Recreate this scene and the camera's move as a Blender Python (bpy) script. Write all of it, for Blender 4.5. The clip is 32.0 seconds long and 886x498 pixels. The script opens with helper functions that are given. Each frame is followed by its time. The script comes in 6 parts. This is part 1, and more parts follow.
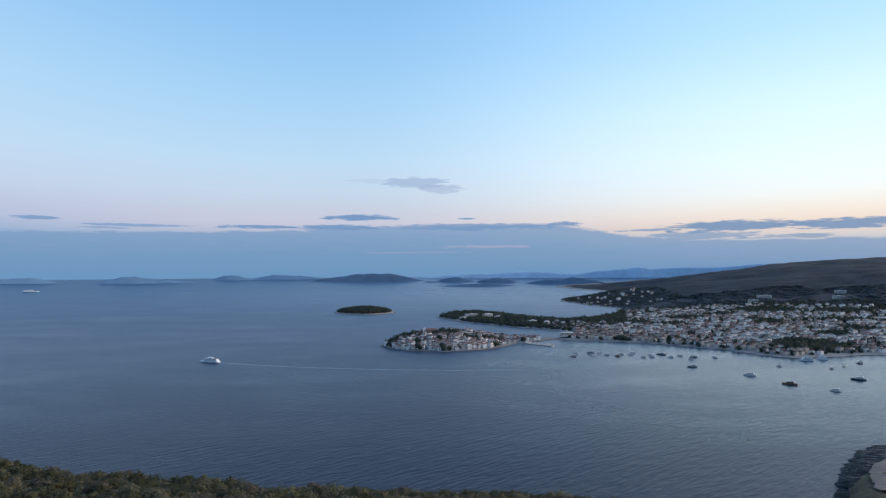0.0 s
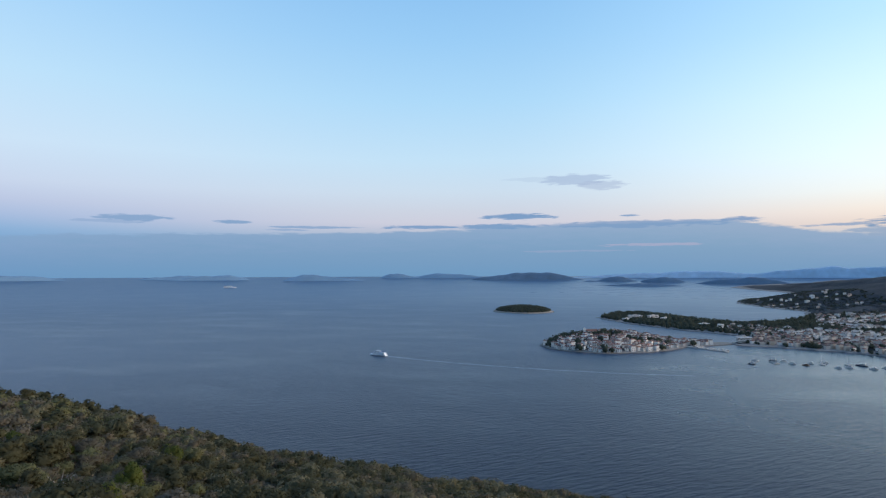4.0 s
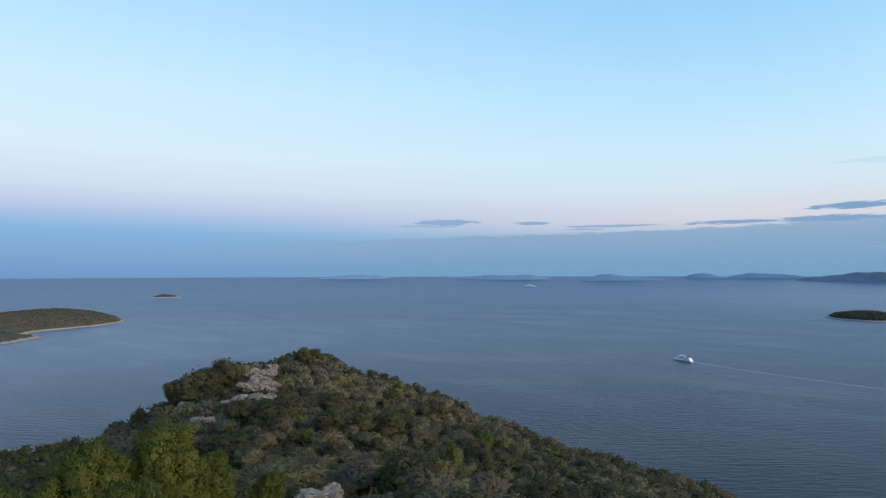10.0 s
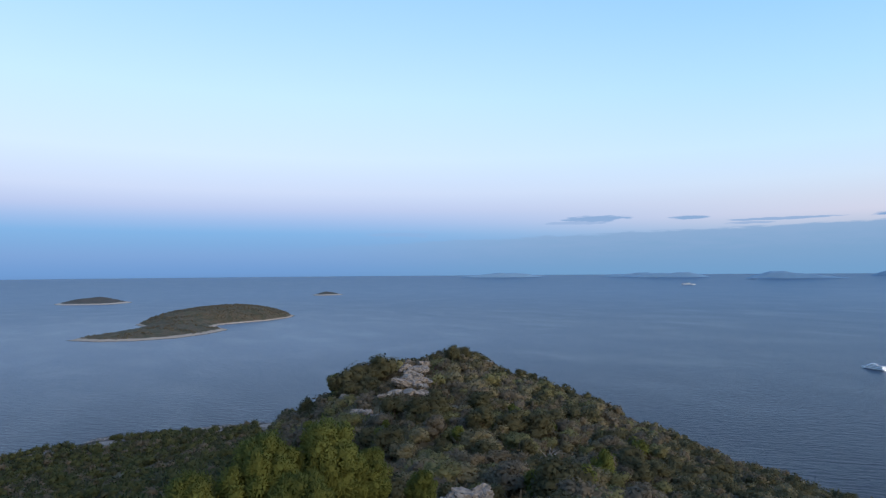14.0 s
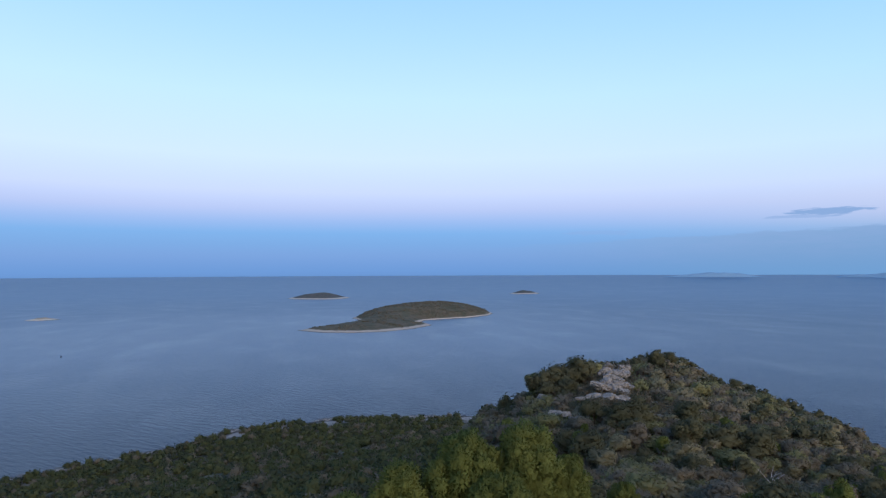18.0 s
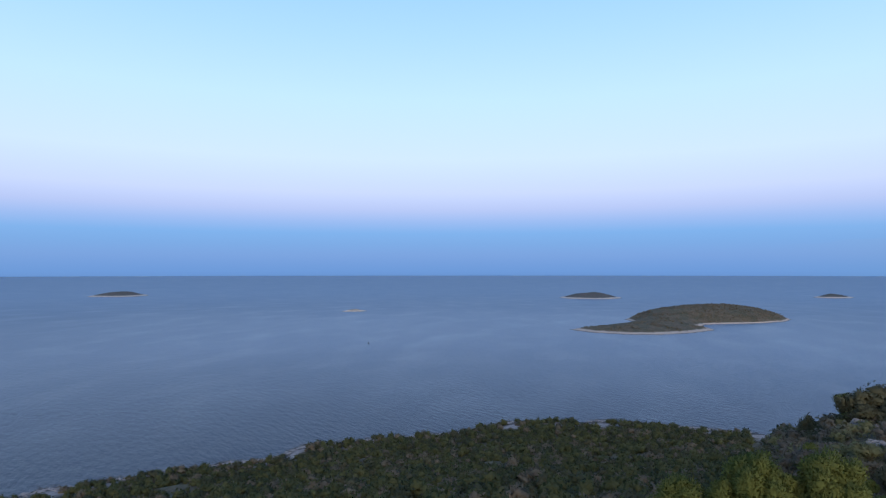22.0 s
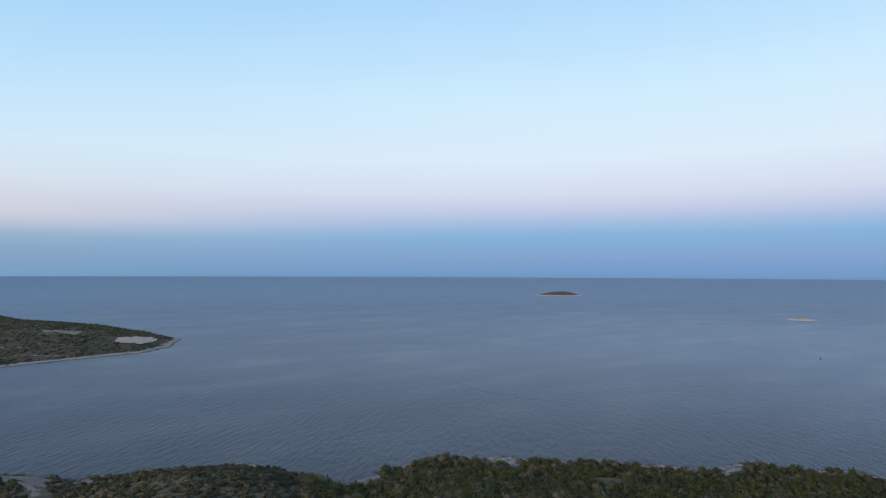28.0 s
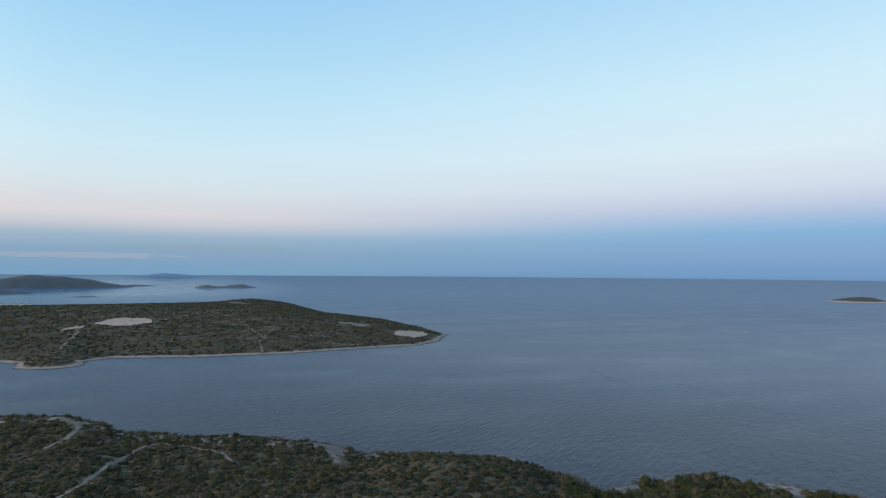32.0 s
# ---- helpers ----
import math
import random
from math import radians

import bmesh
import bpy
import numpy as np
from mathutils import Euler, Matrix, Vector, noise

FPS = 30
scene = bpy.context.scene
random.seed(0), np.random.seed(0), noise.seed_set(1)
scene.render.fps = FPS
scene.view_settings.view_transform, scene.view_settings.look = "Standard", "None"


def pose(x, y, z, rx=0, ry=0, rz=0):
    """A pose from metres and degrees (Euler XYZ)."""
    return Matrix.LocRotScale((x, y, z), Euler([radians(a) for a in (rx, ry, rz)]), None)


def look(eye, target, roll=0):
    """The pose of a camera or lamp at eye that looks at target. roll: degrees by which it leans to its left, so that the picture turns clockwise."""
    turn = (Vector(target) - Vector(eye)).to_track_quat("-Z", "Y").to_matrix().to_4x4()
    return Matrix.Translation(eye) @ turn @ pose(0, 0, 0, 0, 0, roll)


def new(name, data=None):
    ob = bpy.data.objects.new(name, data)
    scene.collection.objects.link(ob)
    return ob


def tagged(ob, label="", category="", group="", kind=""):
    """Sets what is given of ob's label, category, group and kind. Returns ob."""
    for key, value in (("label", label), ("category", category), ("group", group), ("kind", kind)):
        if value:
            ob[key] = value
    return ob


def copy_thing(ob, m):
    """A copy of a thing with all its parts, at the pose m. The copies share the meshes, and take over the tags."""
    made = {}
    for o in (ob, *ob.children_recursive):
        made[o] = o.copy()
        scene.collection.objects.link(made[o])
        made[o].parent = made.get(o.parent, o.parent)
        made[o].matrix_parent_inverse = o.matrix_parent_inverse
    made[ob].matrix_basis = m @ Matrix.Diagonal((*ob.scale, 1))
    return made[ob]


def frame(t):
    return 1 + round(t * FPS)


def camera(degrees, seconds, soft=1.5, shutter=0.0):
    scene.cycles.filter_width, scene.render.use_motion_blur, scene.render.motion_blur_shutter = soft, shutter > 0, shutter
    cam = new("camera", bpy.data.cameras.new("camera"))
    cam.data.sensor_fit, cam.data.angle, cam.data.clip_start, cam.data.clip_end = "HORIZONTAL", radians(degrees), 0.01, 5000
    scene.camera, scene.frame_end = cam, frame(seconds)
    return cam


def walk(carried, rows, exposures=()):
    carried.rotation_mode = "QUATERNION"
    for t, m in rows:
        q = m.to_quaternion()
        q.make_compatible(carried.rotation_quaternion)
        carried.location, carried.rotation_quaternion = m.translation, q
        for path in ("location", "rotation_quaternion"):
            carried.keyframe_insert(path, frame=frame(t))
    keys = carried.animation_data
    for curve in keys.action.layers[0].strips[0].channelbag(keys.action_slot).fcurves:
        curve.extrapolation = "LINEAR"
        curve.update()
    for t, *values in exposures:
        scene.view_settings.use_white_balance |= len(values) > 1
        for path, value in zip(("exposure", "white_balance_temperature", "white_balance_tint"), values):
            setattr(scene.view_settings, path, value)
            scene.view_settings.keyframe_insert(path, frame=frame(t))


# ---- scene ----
def aim(x, y, z, yaw, pitch, roll):
    """A level heading (degrees to the left of +y), a tilt up and a lean."""
    return pose(x, y, z, 0, 0, yaw) @ pose(0, 0, 0, 90 + pitch) @ pose(0, 0, 0, 0, 0, roll)


cam = camera(71.6, 32.0, 1.25)
PATH = [
    (0, aim(0.00, -0.00, 150.00, 1.56, 2.23, -0.36)),
    (0.5, aim(0.07, -0.12, 150.05, 3.05, 2.23, -0.35)),
    (1, aim(0.13, -0.24, 150.09, 4.51, 2.24, -0.31)),
    (1.5, aim(0.15, -0.37, 150.12, 6.01, 2.21, -0.26)),
    (2, aim(0.17, -0.51, 150.17, 7.77, 2.20, -0.23)),
    (2.5, aim(0.22, -0.63, 150.23, 9.78, 2.20, -0.18)),
    (3, aim(0.28, -0.78, 150.29, 11.92, 2.18, -0.17)),
    (3.5, aim(0.36, -0.96, 150.33, 14.06, 2.18, -0.17)),
    (5.5, aim(0.67, -1.91, 150.25, 23.64, 2.24, -0.22)),
    (6, aim(0.79, -2.01, 150.26, 26.33, 2.27, -0.19)),
    (6.5, aim(0.90, -2.05, 150.33, 28.87, 2.30, -0.17)),
    (7, aim(0.99, -2.11, 150.42, 31.36, 2.30, -0.14)),
    (7.5, aim(1.06, -2.24, 150.51, 33.77, 2.30, -0.12)),
    (8, aim(1.13, -2.38, 150.62, 36.23, 2.28, -0.12)),
    (8.5, aim(1.21, -2.53, 150.77, 38.46, 2.25, -0.12)),
    (9, aim(1.26, -2.68, 150.93, 40.22, 2.23, -0.13)),
    (9.5, aim(1.28, -2.74, 150.98, 41.74, 2.21, -0.15)),
    (10, aim(1.29, -2.72, 150.98, 43.45, 2.21, -0.17)),
    (10.5, aim(1.23, -2.72, 150.98, 45.06, 2.22, -0.20)),
    (11, aim(1.17, -2.69, 150.98, 46.78, 2.22, -0.25)),
    (11.5, aim(1.14, -2.59, 151.02, 48.53, 2.21, -0.29)),
    (12, aim(1.11, -2.55, 151.07, 50.22, 2.19, -0.34)),
    (12.5, aim(1.11, -2.50, 151.18, 51.96, 2.16, -0.35)),
    (13, aim(1.13, -2.52, 151.29, 53.67, 2.13, -0.38)),
    (13.5, aim(1.18, -2.57, 151.40, 55.37, 2.11, -0.42)),
    (14, aim(1.23, -2.61, 151.49, 57.10, 2.10, -0.43)),
    (14.5, aim(1.29, -2.67, 151.56, 59.27, 2.09, -0.43)),
    (16.5, aim(1.41, -2.71, 151.71, 68.29, 2.12, -0.24)),
    (17, aim(1.40, -2.71, 151.77, 70.24, 2.11, -0.23)),
    (17.5, aim(1.40, -2.72, 151.84, 72.51, 2.10, -0.24)),
    (18, aim(1.46, -2.72, 151.90, 75.29, 2.10, -0.25)),
    (18.5, aim(1.53, -2.72, 151.98, 78.33, 2.10, -0.23)),
    (19, aim(1.62, -2.74, 152.07, 81.34, 2.10, -0.21)),
    (19.5, aim(1.78, -2.78, 152.15, 84.13, 2.10, -0.20)),
    (20, aim(1.99, -2.81, 152.23, 86.92, 2.10, -0.16)),
    (20.5, aim(2.22, -2.84, 152.29, 89.75, 2.09, -0.12)),
    (21, aim(2.41, -2.88, 152.34, 93.13, 2.08, -0.08)),
    (21.5, aim(2.57, -2.90, 152.37, 96.61, 2.10, -0.04)),
    (22, aim(2.73, -2.94, 152.45, 100.13, 2.09, -0.03)),
    (22.5, aim(2.92, -2.96, 152.51, 103.65, 2.10, 0.00)),
    (23, aim(3.16, -2.97, 152.57, 107.18, 2.10, 0.05)),
    (23.5, aim(3.44, -3.02, 152.60, 110.38, 2.10, 0.09)),
    (24, aim(3.74, -2.96, 152.71, 113.45, 2.12, 0.09)),
    (24.5, aim(4.04, -2.79, 152.88, 116.53, 2.13, 0.08)),
    (26.5, aim(5.30, -1.62, 153.79, 129.04, 2.18, 0.10)),
    (27, aim(5.66, -1.18, 154.06, 132.20, 2.20, 0.10)),
    (27.5, aim(6.07, -0.59, 154.35, 135.38, 2.21, 0.16)),
    (28, aim(6.57, 0.12, 154.65, 138.56, 2.21, 0.24)),
    (28.5, aim(7.11, 0.91, 154.98, 141.65, 2.20, 0.30)),
    (29, aim(7.54, 1.69, 155.33, 144.67, 2.21, 0.33)),
    (29.5, aim(7.86, 2.38, 155.64, 147.33, 2.20, 0.33)),
    (30, aim(8.10, 2.94, 155.90, 150.00, 2.21, 0.34)),
    (30.5, aim(8.26, 3.34, 156.11, 152.84, 2.20, 0.35)),
    (31, aim(8.41, 3.64, 156.29, 155.93, 2.20, 0.35)),
    (31.5, aim(8.53, 3.91, 156.45, 159.07, 2.17, 0.39)),
    (32, aim(8.66, 4.16, 156.59, 161.98, 2.14, 0.43)),
]
# the clip's camera holds back while the bright side of the sky is in view, and cools over the shaded side
EXPOSURE = [(0, -0.25, 5750, 7), (3, -0.19, 5850, 6.5), (6, -0.10, 6050, 4), (9, -0.05, 6100, 3), (14, -0.04, 5750, 7), (19, -0.04, 5450, 11), (24, -0.06, 5450, 12), (27, -0.06, 5650, 11), (28, -0.06, 6300, 7), (29, -0.05, 6450, 4), (32, -0.06, 6400, 2.5)]
walk(cam, PATH, EXPOSURE)

# ---- sky and light: clear dusk, the sun just gone, glow on one side and the earth's shadow on the other ----
SUN_AZ = -78.0  # degrees to the left of +y
HAZE_Z = 150.0


def lin(r, g, b):
    """Linear colour from 0..255 sRGB."""
    return tuple(((c / 255 + 0.055) / 1.055) ** 2.4 if c > 10 else c / 255 / 12.92 for c in (r, g, b))


world = bpy.data.worlds.new("dusk")
scene.world = world
world.use_nodes = True
wt = world.node_tree
wt.nodes.clear()


def wnode(kind, **ins):
    n = wt.nodes.new(kind)
    for k, v in ins.items():
        n.inputs[k if not k.startswith("i") else int(k[1:])].default_value = v
    return n


def wmath(op, a, b=None, c=None):
    n = wt.nodes.new("ShaderNodeMath")
    n.operation = op
    for i, v in enumerate((a, b, c)):
        if v is None:
            continue
        if isinstance(v, (int, float)):
            n.inputs[i].default_value = v
        else:
            wt.links.new(v, n.inputs[i])
    return n.outputs[0]


def wsmooth(v, lo, hi, a=0.0, b=1.0):
    n = wt.nodes.new("ShaderNodeMapRange")
    n.interpolation_type = "SMOOTHSTEP"
    wt.links.new(v, n.inputs[0])
    for i, x in zip((1, 2, 3, 4), (lo, hi, a, b)):
        n.inputs[i].default_value = x
    return n.outputs[0]


def wramp(v, stops):
    n = wt.nodes.new("ShaderNodeValToRGB")
    wt.links.new(v, n.inputs[0])
    el = n.color_ramp.elements
    while len(el) < len(stops):
        el.new(0.5)
    for e, (p, c) in zip(el, stops):
        e.position, e.color = (p + 0.05) / 1.05, (*lin(*c), 1)
    return n.outputs[0]


def wmix(f, a, b):
    n = wt.nodes.new("ShaderNodeMix")
    n.data_type = "RGBA"
    if isinstance(f, float):
        n.inputs[0].default_value = f
    else:
        wt.links.new(f, n.inputs[0])
    for s, v in ((n.inputs[6], a), (n.inputs[7], b)):
        if isinstance(v, tuple):
            s.default_value = (*v, 1)
        else:
            wt.links.new(v, s)
    return n.outputs[2]


way = wt.nodes.new("ShaderNodeTexCoord").outputs["Generated"]
sep = wt.nodes.new("ShaderNodeSeparateXYZ")
wt.links.new(way, sep.inputs[0])
wx, wy, wz = sep.outputs
high = wmath("DIVIDE", wmath("ADD", wz, 0.05), 1.05)
azim = wmath("MULTIPLY", wmath("ARCTAN2", wmath("MULTIPLY", wx, -1.0), wy), 57.29578)
away = wmath("COSINE", wmath("MULTIPLY", wmath("SUBTRACT", azim, SUN_AZ), math.pi / 180))
far_side = wramp(high, [(-0.05, (84, 110, 146)), (0.0, (118, 156, 202)), (0.025, (122, 163, 208)), (0.045, (118, 168, 214)), (0.062, (120, 173, 220)), (0.080, (152, 182, 224)),
                        (0.100, (186, 196, 228)), (0.126, (208, 214, 236)), (0.18, (219, 231, 246)), (0.27, (208, 233, 250)), (0.36, (188, 222, 250)), (0.45, (168, 209, 247)), (0.7, (96, 158, 226)), (1.0, (54, 104, 178))])
side = wramp(high, [(-0.05, (84, 110, 146)), (0.0, (124, 163, 194)), (0.03, (130, 166, 198)), (0.05, (150, 176, 204)), (0.066, (196, 198, 214)), (0.08, (216, 210, 222)), (0.1, (216, 216, 227)),
                    (0.13, (216, 226, 238)), (0.18, (208, 231, 247)), (0.27, (186, 223, 249)), (0.36, (166, 210, 246)), (0.45, (148, 196, 240)), (0.7, (88, 150, 220)), (1.0, (52, 100, 172))])
near_side = wramp(high, [(-0.05, (84, 106, 134)), (0.0, (122, 150, 172)), (0.035, (150, 172, 186)), (0.05, (206, 196, 194)), (0.066, (232, 205, 188)), (0.085, (242, 222, 204)), (0.11, (243, 238, 228)),
                         (0.16, (238, 246, 246)), (0.24, (222, 241, 248)), (0.33, (192, 224, 246)), (0.45, (164, 206, 240)), (0.7, (104, 162, 224)), (1.0, (58, 106, 176))])
bright = wt.nodes.new("ShaderNodeVectorMath")
bright.operation = "SCALE"
bright.inputs["Scale"].default_value = 1.24
wt.links.new(near_side, bright.inputs[0])
glow = wmix(wsmooth(away, -0.95, -0.05), far_side, side)
glow = wmix(wsmooth(away, 0.0, 0.72), glow, bright.outputs[0])
# cloud bank low over the horizon and a few long lens clouds
wob = wt.nodes.new("ShaderNodeTexNoise")
stretch = wt.nodes.new("ShaderNodeMapping")
wt.links.new(way, stretch.inputs[0])
stretch.inputs["Scale"].default_value = (9, 9, 60)
wt.links.new(stretch.outputs[0], wob.inputs["Vector"])
wob.inputs["Scale"].default_value, wob.inputs["Detail"].default_value = 2.2, 7.0
ripple = wmath("SUBTRACT", wob.outputs[0], 0.5)
fine_stretch = wt.nodes.new("ShaderNodeMapping")
wt.links.new(way, fine_stretch.inputs[0])
fine_stretch.inputs["Scale"].default_value = (34, 34, 330)
fray_noise = wt.nodes.new("ShaderNodeTexNoise")
wt.links.new(fine_stretch.outputs[0], fray_noise.inputs["Vector"])
fray_noise.inputs["Scale"].default_value, fray_noise.inputs["Detail"].default_value = 1.6, 6.0
fray = wmath("SUBTRACT", fray_noise.outputs[0], 0.5)


def cloud(sky, az, z, half_az, half_z, strength, colour, soft=0.55):
    a = wmath("DIVIDE", wmath("WRAP", wmath("SUBTRACT", azim, az), 180.0, -180.0), half_az)
    b = wmath("DIVIDE", wmath("SUBTRACT", wmath("SUBTRACT", wz, z), wmath("MULTIPLY", ripple, half_z * 1.3)), half_z)
    d = wmath("ADD", wmath("MULTIPLY", a, a), wmath("MULTIPLY", b, b))
    d = wmath("ADD", wmath("ADD", d, wmath("MULTIPLY", ripple, 2.6)), wmath("MULTIPLY", fray, 2.4))
    return wmix(wsmooth(d, 1.0 + soft * 0.4, 1.0 - soft, 0.0, strength), sky, lin(*colour))


def bank(sky, heights, crisp, strength, low, high_colour):
    """A level bank of cloud: its top edge given as (azimuth, height) pairs, faint veils of a lighter tone inside it."""
    n = wt.nodes.new("ShaderNodeFloatCurve")
    wt.links.new(wmath("DIVIDE", wmath("ADD", azim, 180.0), 360.0), n.inputs["Value"])
    pts = n.mapping.curves[0].points
    while len(pts) < len(heights):
        pts.new(0.5, 0.5)
    for p, (a, h) in zip(pts, heights):
        p.location, p.handle_type = ((a + 180) / 360, (h + 0.05) * 7), "AUTO_CLAMPED"
    n.mapping.update()
    edge = wmath("ADD", wmath("SUBTRACT", wmath("DIVIDE", n.outputs[0], 7.0), 0.05), wmath("ADD", wmath("MULTIPLY", ripple, 0.012), wmath("MULTIPLY", fray, 0.006)))
    over = wmath("SUBTRACT", wz, edge)
    tone = wmix(wsmooth(wmath("ADD", over, wmath("ADD", wmath("MULTIPLY", ripple, 0.06), wmath("MULTIPLY", fray, 0.03))), -0.045, 0.005), lin(*low), lin(*high_colour))
    there = wmath("MINIMUM", wmath("ADD", wsmooth(azim, 76.0, 40.0), wsmooth(azim, 162.0, 180.0)), 1.0)
    return wmix(wmath("MULTIPLY", wsmooth(over, crisp, -crisp, 0.0, strength), there), sky, tone)


sky = bank(glow, [(-180, 0.030), (-150, 0.034), (-70, 0.040), (-34, 0.044), (-22, 0.047), (-17, 0.052), (-14, 0.060), (-11, 0.069), (-4, 0.077), (6, 0.074), (15, 0.0685), (27, 0.063), (41, 0.0588), (52, 0.052), (64, 0.044), (80, 0.03), (150, 0.02), (168, 0.026), (180, 0.030)],
           0.0022, 0.88, (122, 161, 196), (132, 164, 200))
for az, z, ha, hz, s, c in (
    (-23.8, 0.0665, 5.6, 0.0085, 0.95, (116, 150, 190)), (-21.2, 0.054, 5.0, 0.006, 0.8, (128, 160, 196)), (-32.4, 0.064, 5.4, 0.0085, 0.95, (116, 150, 190)), (-16.3, 0.064, 2.2, 0.0022, 0.8, (124, 156, 196)), (-28.5, 0.0495, 3.4, 0.003, 0.8, (128, 158, 192)),
    (11.2, 0.0735, 4.0, 0.0052, 0.9, (112, 152, 196)), (9.1, 0.0896, 3.2, 0.0056, 0.95, (116, 152, 196)), (-1.0, 0.074, 9.0, 0.0060, 0.8, (120, 154, 196)),
    (3.9, 0.1465, 3.0, 0.0085, 0.7, (174, 188, 216)), (1.8, 0.137, 2.3, 0.007, 0.6, (178, 188, 214)), (7.0, 0.148, 3.4, 0.004, 0.35, (186, 200, 222)), (-9.7, 0.0765, 1.9, 0.0042, 0.9, (116, 150, 194)),
    (-0.8, 0.0875, 1.0, 0.0020, 0.85, (122, 156, 198)), (35.2, 0.079, 1.6, 0.0034, 0.9, (126, 160, 200)), (43.0, 0.0815, 3.0, 0.0050, 0.9, (130, 162, 202)), (45.0, 0.0755, 2.6, 0.0026, 0.6, (140, 168, 206)),
    (61.0, 0.060, 3.0, 0.004, 0.5, (136, 170, 212)), (28.0, 0.0725, 4.6, 0.0020, 0.8, (130, 162, 202)), (18.2, 0.0735, 3.6, 0.0032, 0.9, (118, 154, 198)), (30.6, 0.068, 2.0, 0.0016, 0.7, (138, 166, 204)),
    (-2.6, 0.042, 4.2, 0.0028, 0.55, (186, 178, 204)), (4.0, 0.0335, 5.0, 0.0018, 0.35, (168, 174, 204)), (-177.0, 0.033, 11.0, 0.006, 0.7, (136, 164, 190)), (-168.0, 0.020, 9.0, 0.004, 0.4, (176, 178, 190))):
    sky = cloud(sky, az, z, ha, hz, s, c)
back = wnode("ShaderNodeBackground", Strength=1.0)
wt.links.new(sky, back.inputs["Color"])
# a little physical sky on top, for the light from overhead
air = wt.nodes.new("ShaderNodeTexSky")
air.sky_type, air.sun_disc, air.sun_elevation, air.sun_rotation = "NISHITA", False, radians(1.0), radians(-SUN_AZ)
over = wnode("ShaderNodeBackground", Strength=0.05)
wt.links.new(air.outputs[0], over.inputs["Color"])
both = wt.nodes.new("ShaderNodeAddShader")
wt.links.new(back.outputs[0], both.inputs[0])
wt.links.new(over.outputs[0], both.inputs[1])
wt.links.new(both.outputs[0], wt.nodes.new("ShaderNodeOutputWorld").inputs[0])

sun = new("sun", bpy.data.lights.new("sun", "SUN"))
sun.data.energy, sun.data.angle, sun.data.color = 4.2, radians(60), (1.0, 0.76, 0.55)
sun.matrix_world = look((0, 0, 0), (math.sin(radians(SUN_AZ)), -math.cos(radians(SUN_AZ)), -0.3))


# ---- materials ----
def material(name, rough=0.8, metal=0.0, spec=0.3):
    m = bpy.data.materials.new(name)
    m.use_nodes = True
    nt = m.node_tree
    p = nt.nodes["Principled BSDF"]
    p.inputs["Roughness"].default_value, p.inputs["Metallic"].default_value = rough, metal
    p.inputs["Specular IOR Level"].default_value = spec
    return m, nt, p


def noise_of(nt, scale, detail=4.0, vec=None, rough=0.55):
    n = nt.nodes.new("ShaderNodeTexNoise")
    n.inputs["Scale"].default_value, n.inputs["Detail"].default_value, n.inputs["Roughness"].default_value = scale, detail, rough
    nt.links.new(vec or place_of(nt), n.inputs["Vector"])
    return n.outputs[0]


def place_of(nt):
    for n in nt.nodes:
        if n.bl_idname == "ShaderNodeNewGeometry":
            return n.outputs["Position"]
    return nt.nodes.new("ShaderNodeNewGeometry").outputs["Position"]


def ramp_of(nt, fac, stops):
    n = nt.nodes.new("ShaderNodeValToRGB")
    nt.links.new(fac, n.inputs[0])
    el = n.color_ramp.elements
    while len(el) < len(stops):
        el.new(0.5)
    for e, (p, c) in zip(el, stops):
        e.position, e.color = p, (*c, 1)
    return n.outputs[0]


def mix_of(nt, fac, a, b, mode="MIX"):
    n = nt.nodes.new("ShaderNodeMix")
    n.data_type, n.blend_type = "RGBA", mode
    for s, v in ((n.inputs[0], fac), (n.inputs[6], a), (n.inputs[7], b)):
        if isinstance(v, tuple):
            s.default_value = (*v, 1)
        elif isinstance(v, (float, int)):
            s.default_value = v
        else:
            nt.links.new(v, s)
    return n.outputs[2]


def range_of(nt, v, lo, hi, a=0.0, b=1.0):
    n = nt.nodes.new("ShaderNodeMapRange")
    nt.links.new(v, n.inputs[0])
    for i, x in zip((1, 2, 3, 4), (lo, hi, a, b)):
        n.inputs[i].default_value = x
    return n.outputs[0]


def bump_of(nt, p, height, strength, distance):
    b = nt.nodes.new("ShaderNodeBump")
    b.inputs["Strength"].default_value, b.inputs["Distance"].default_value = strength, distance
    nt.links.new(height, b.inputs["Height"])
    nt.links.new(b.outputs[0], p.inputs["Normal"])
    return b


def plain(name, colour, rough=0.7, metal=0.0, grain=3.0, vary=0.25, per_object=0.0):
    """Paint or stone: a base colour with two scales of mottling, and a shift of its own for every object."""
    m, nt, p = material(name, rough, metal)
    a = ramp_of(nt, noise_of(nt, grain, 5), [(0.3, tuple(c * (1 - vary) for c in colour)), (0.7, tuple(min(1, c * (1 + vary)) for c in colour))])
    b = mix_of(nt, range_of(nt, noise_of(nt, grain * 0.13, 3), 0.35, 0.65, 0, 0.35), a, tuple(c * 0.7 for c in colour))
    if per_object:
        info = nt.nodes.new("ShaderNodeObjectInfo").outputs["Random"]
        b = mix_of(nt, range_of(nt, info, 0, 1, 0, per_object), b, tuple(c * 0.45 for c in colour))
        own = nt.nodes.new("ShaderNodeNewGeometry").outputs["Random Per Island"]
        b = mix_of(nt, range_of(nt, own, 0, 1, 0, per_object), b, tuple(c * 0.4 for c in colour))
    nt.links.new(b, p.inputs["Base Color"])
    return m


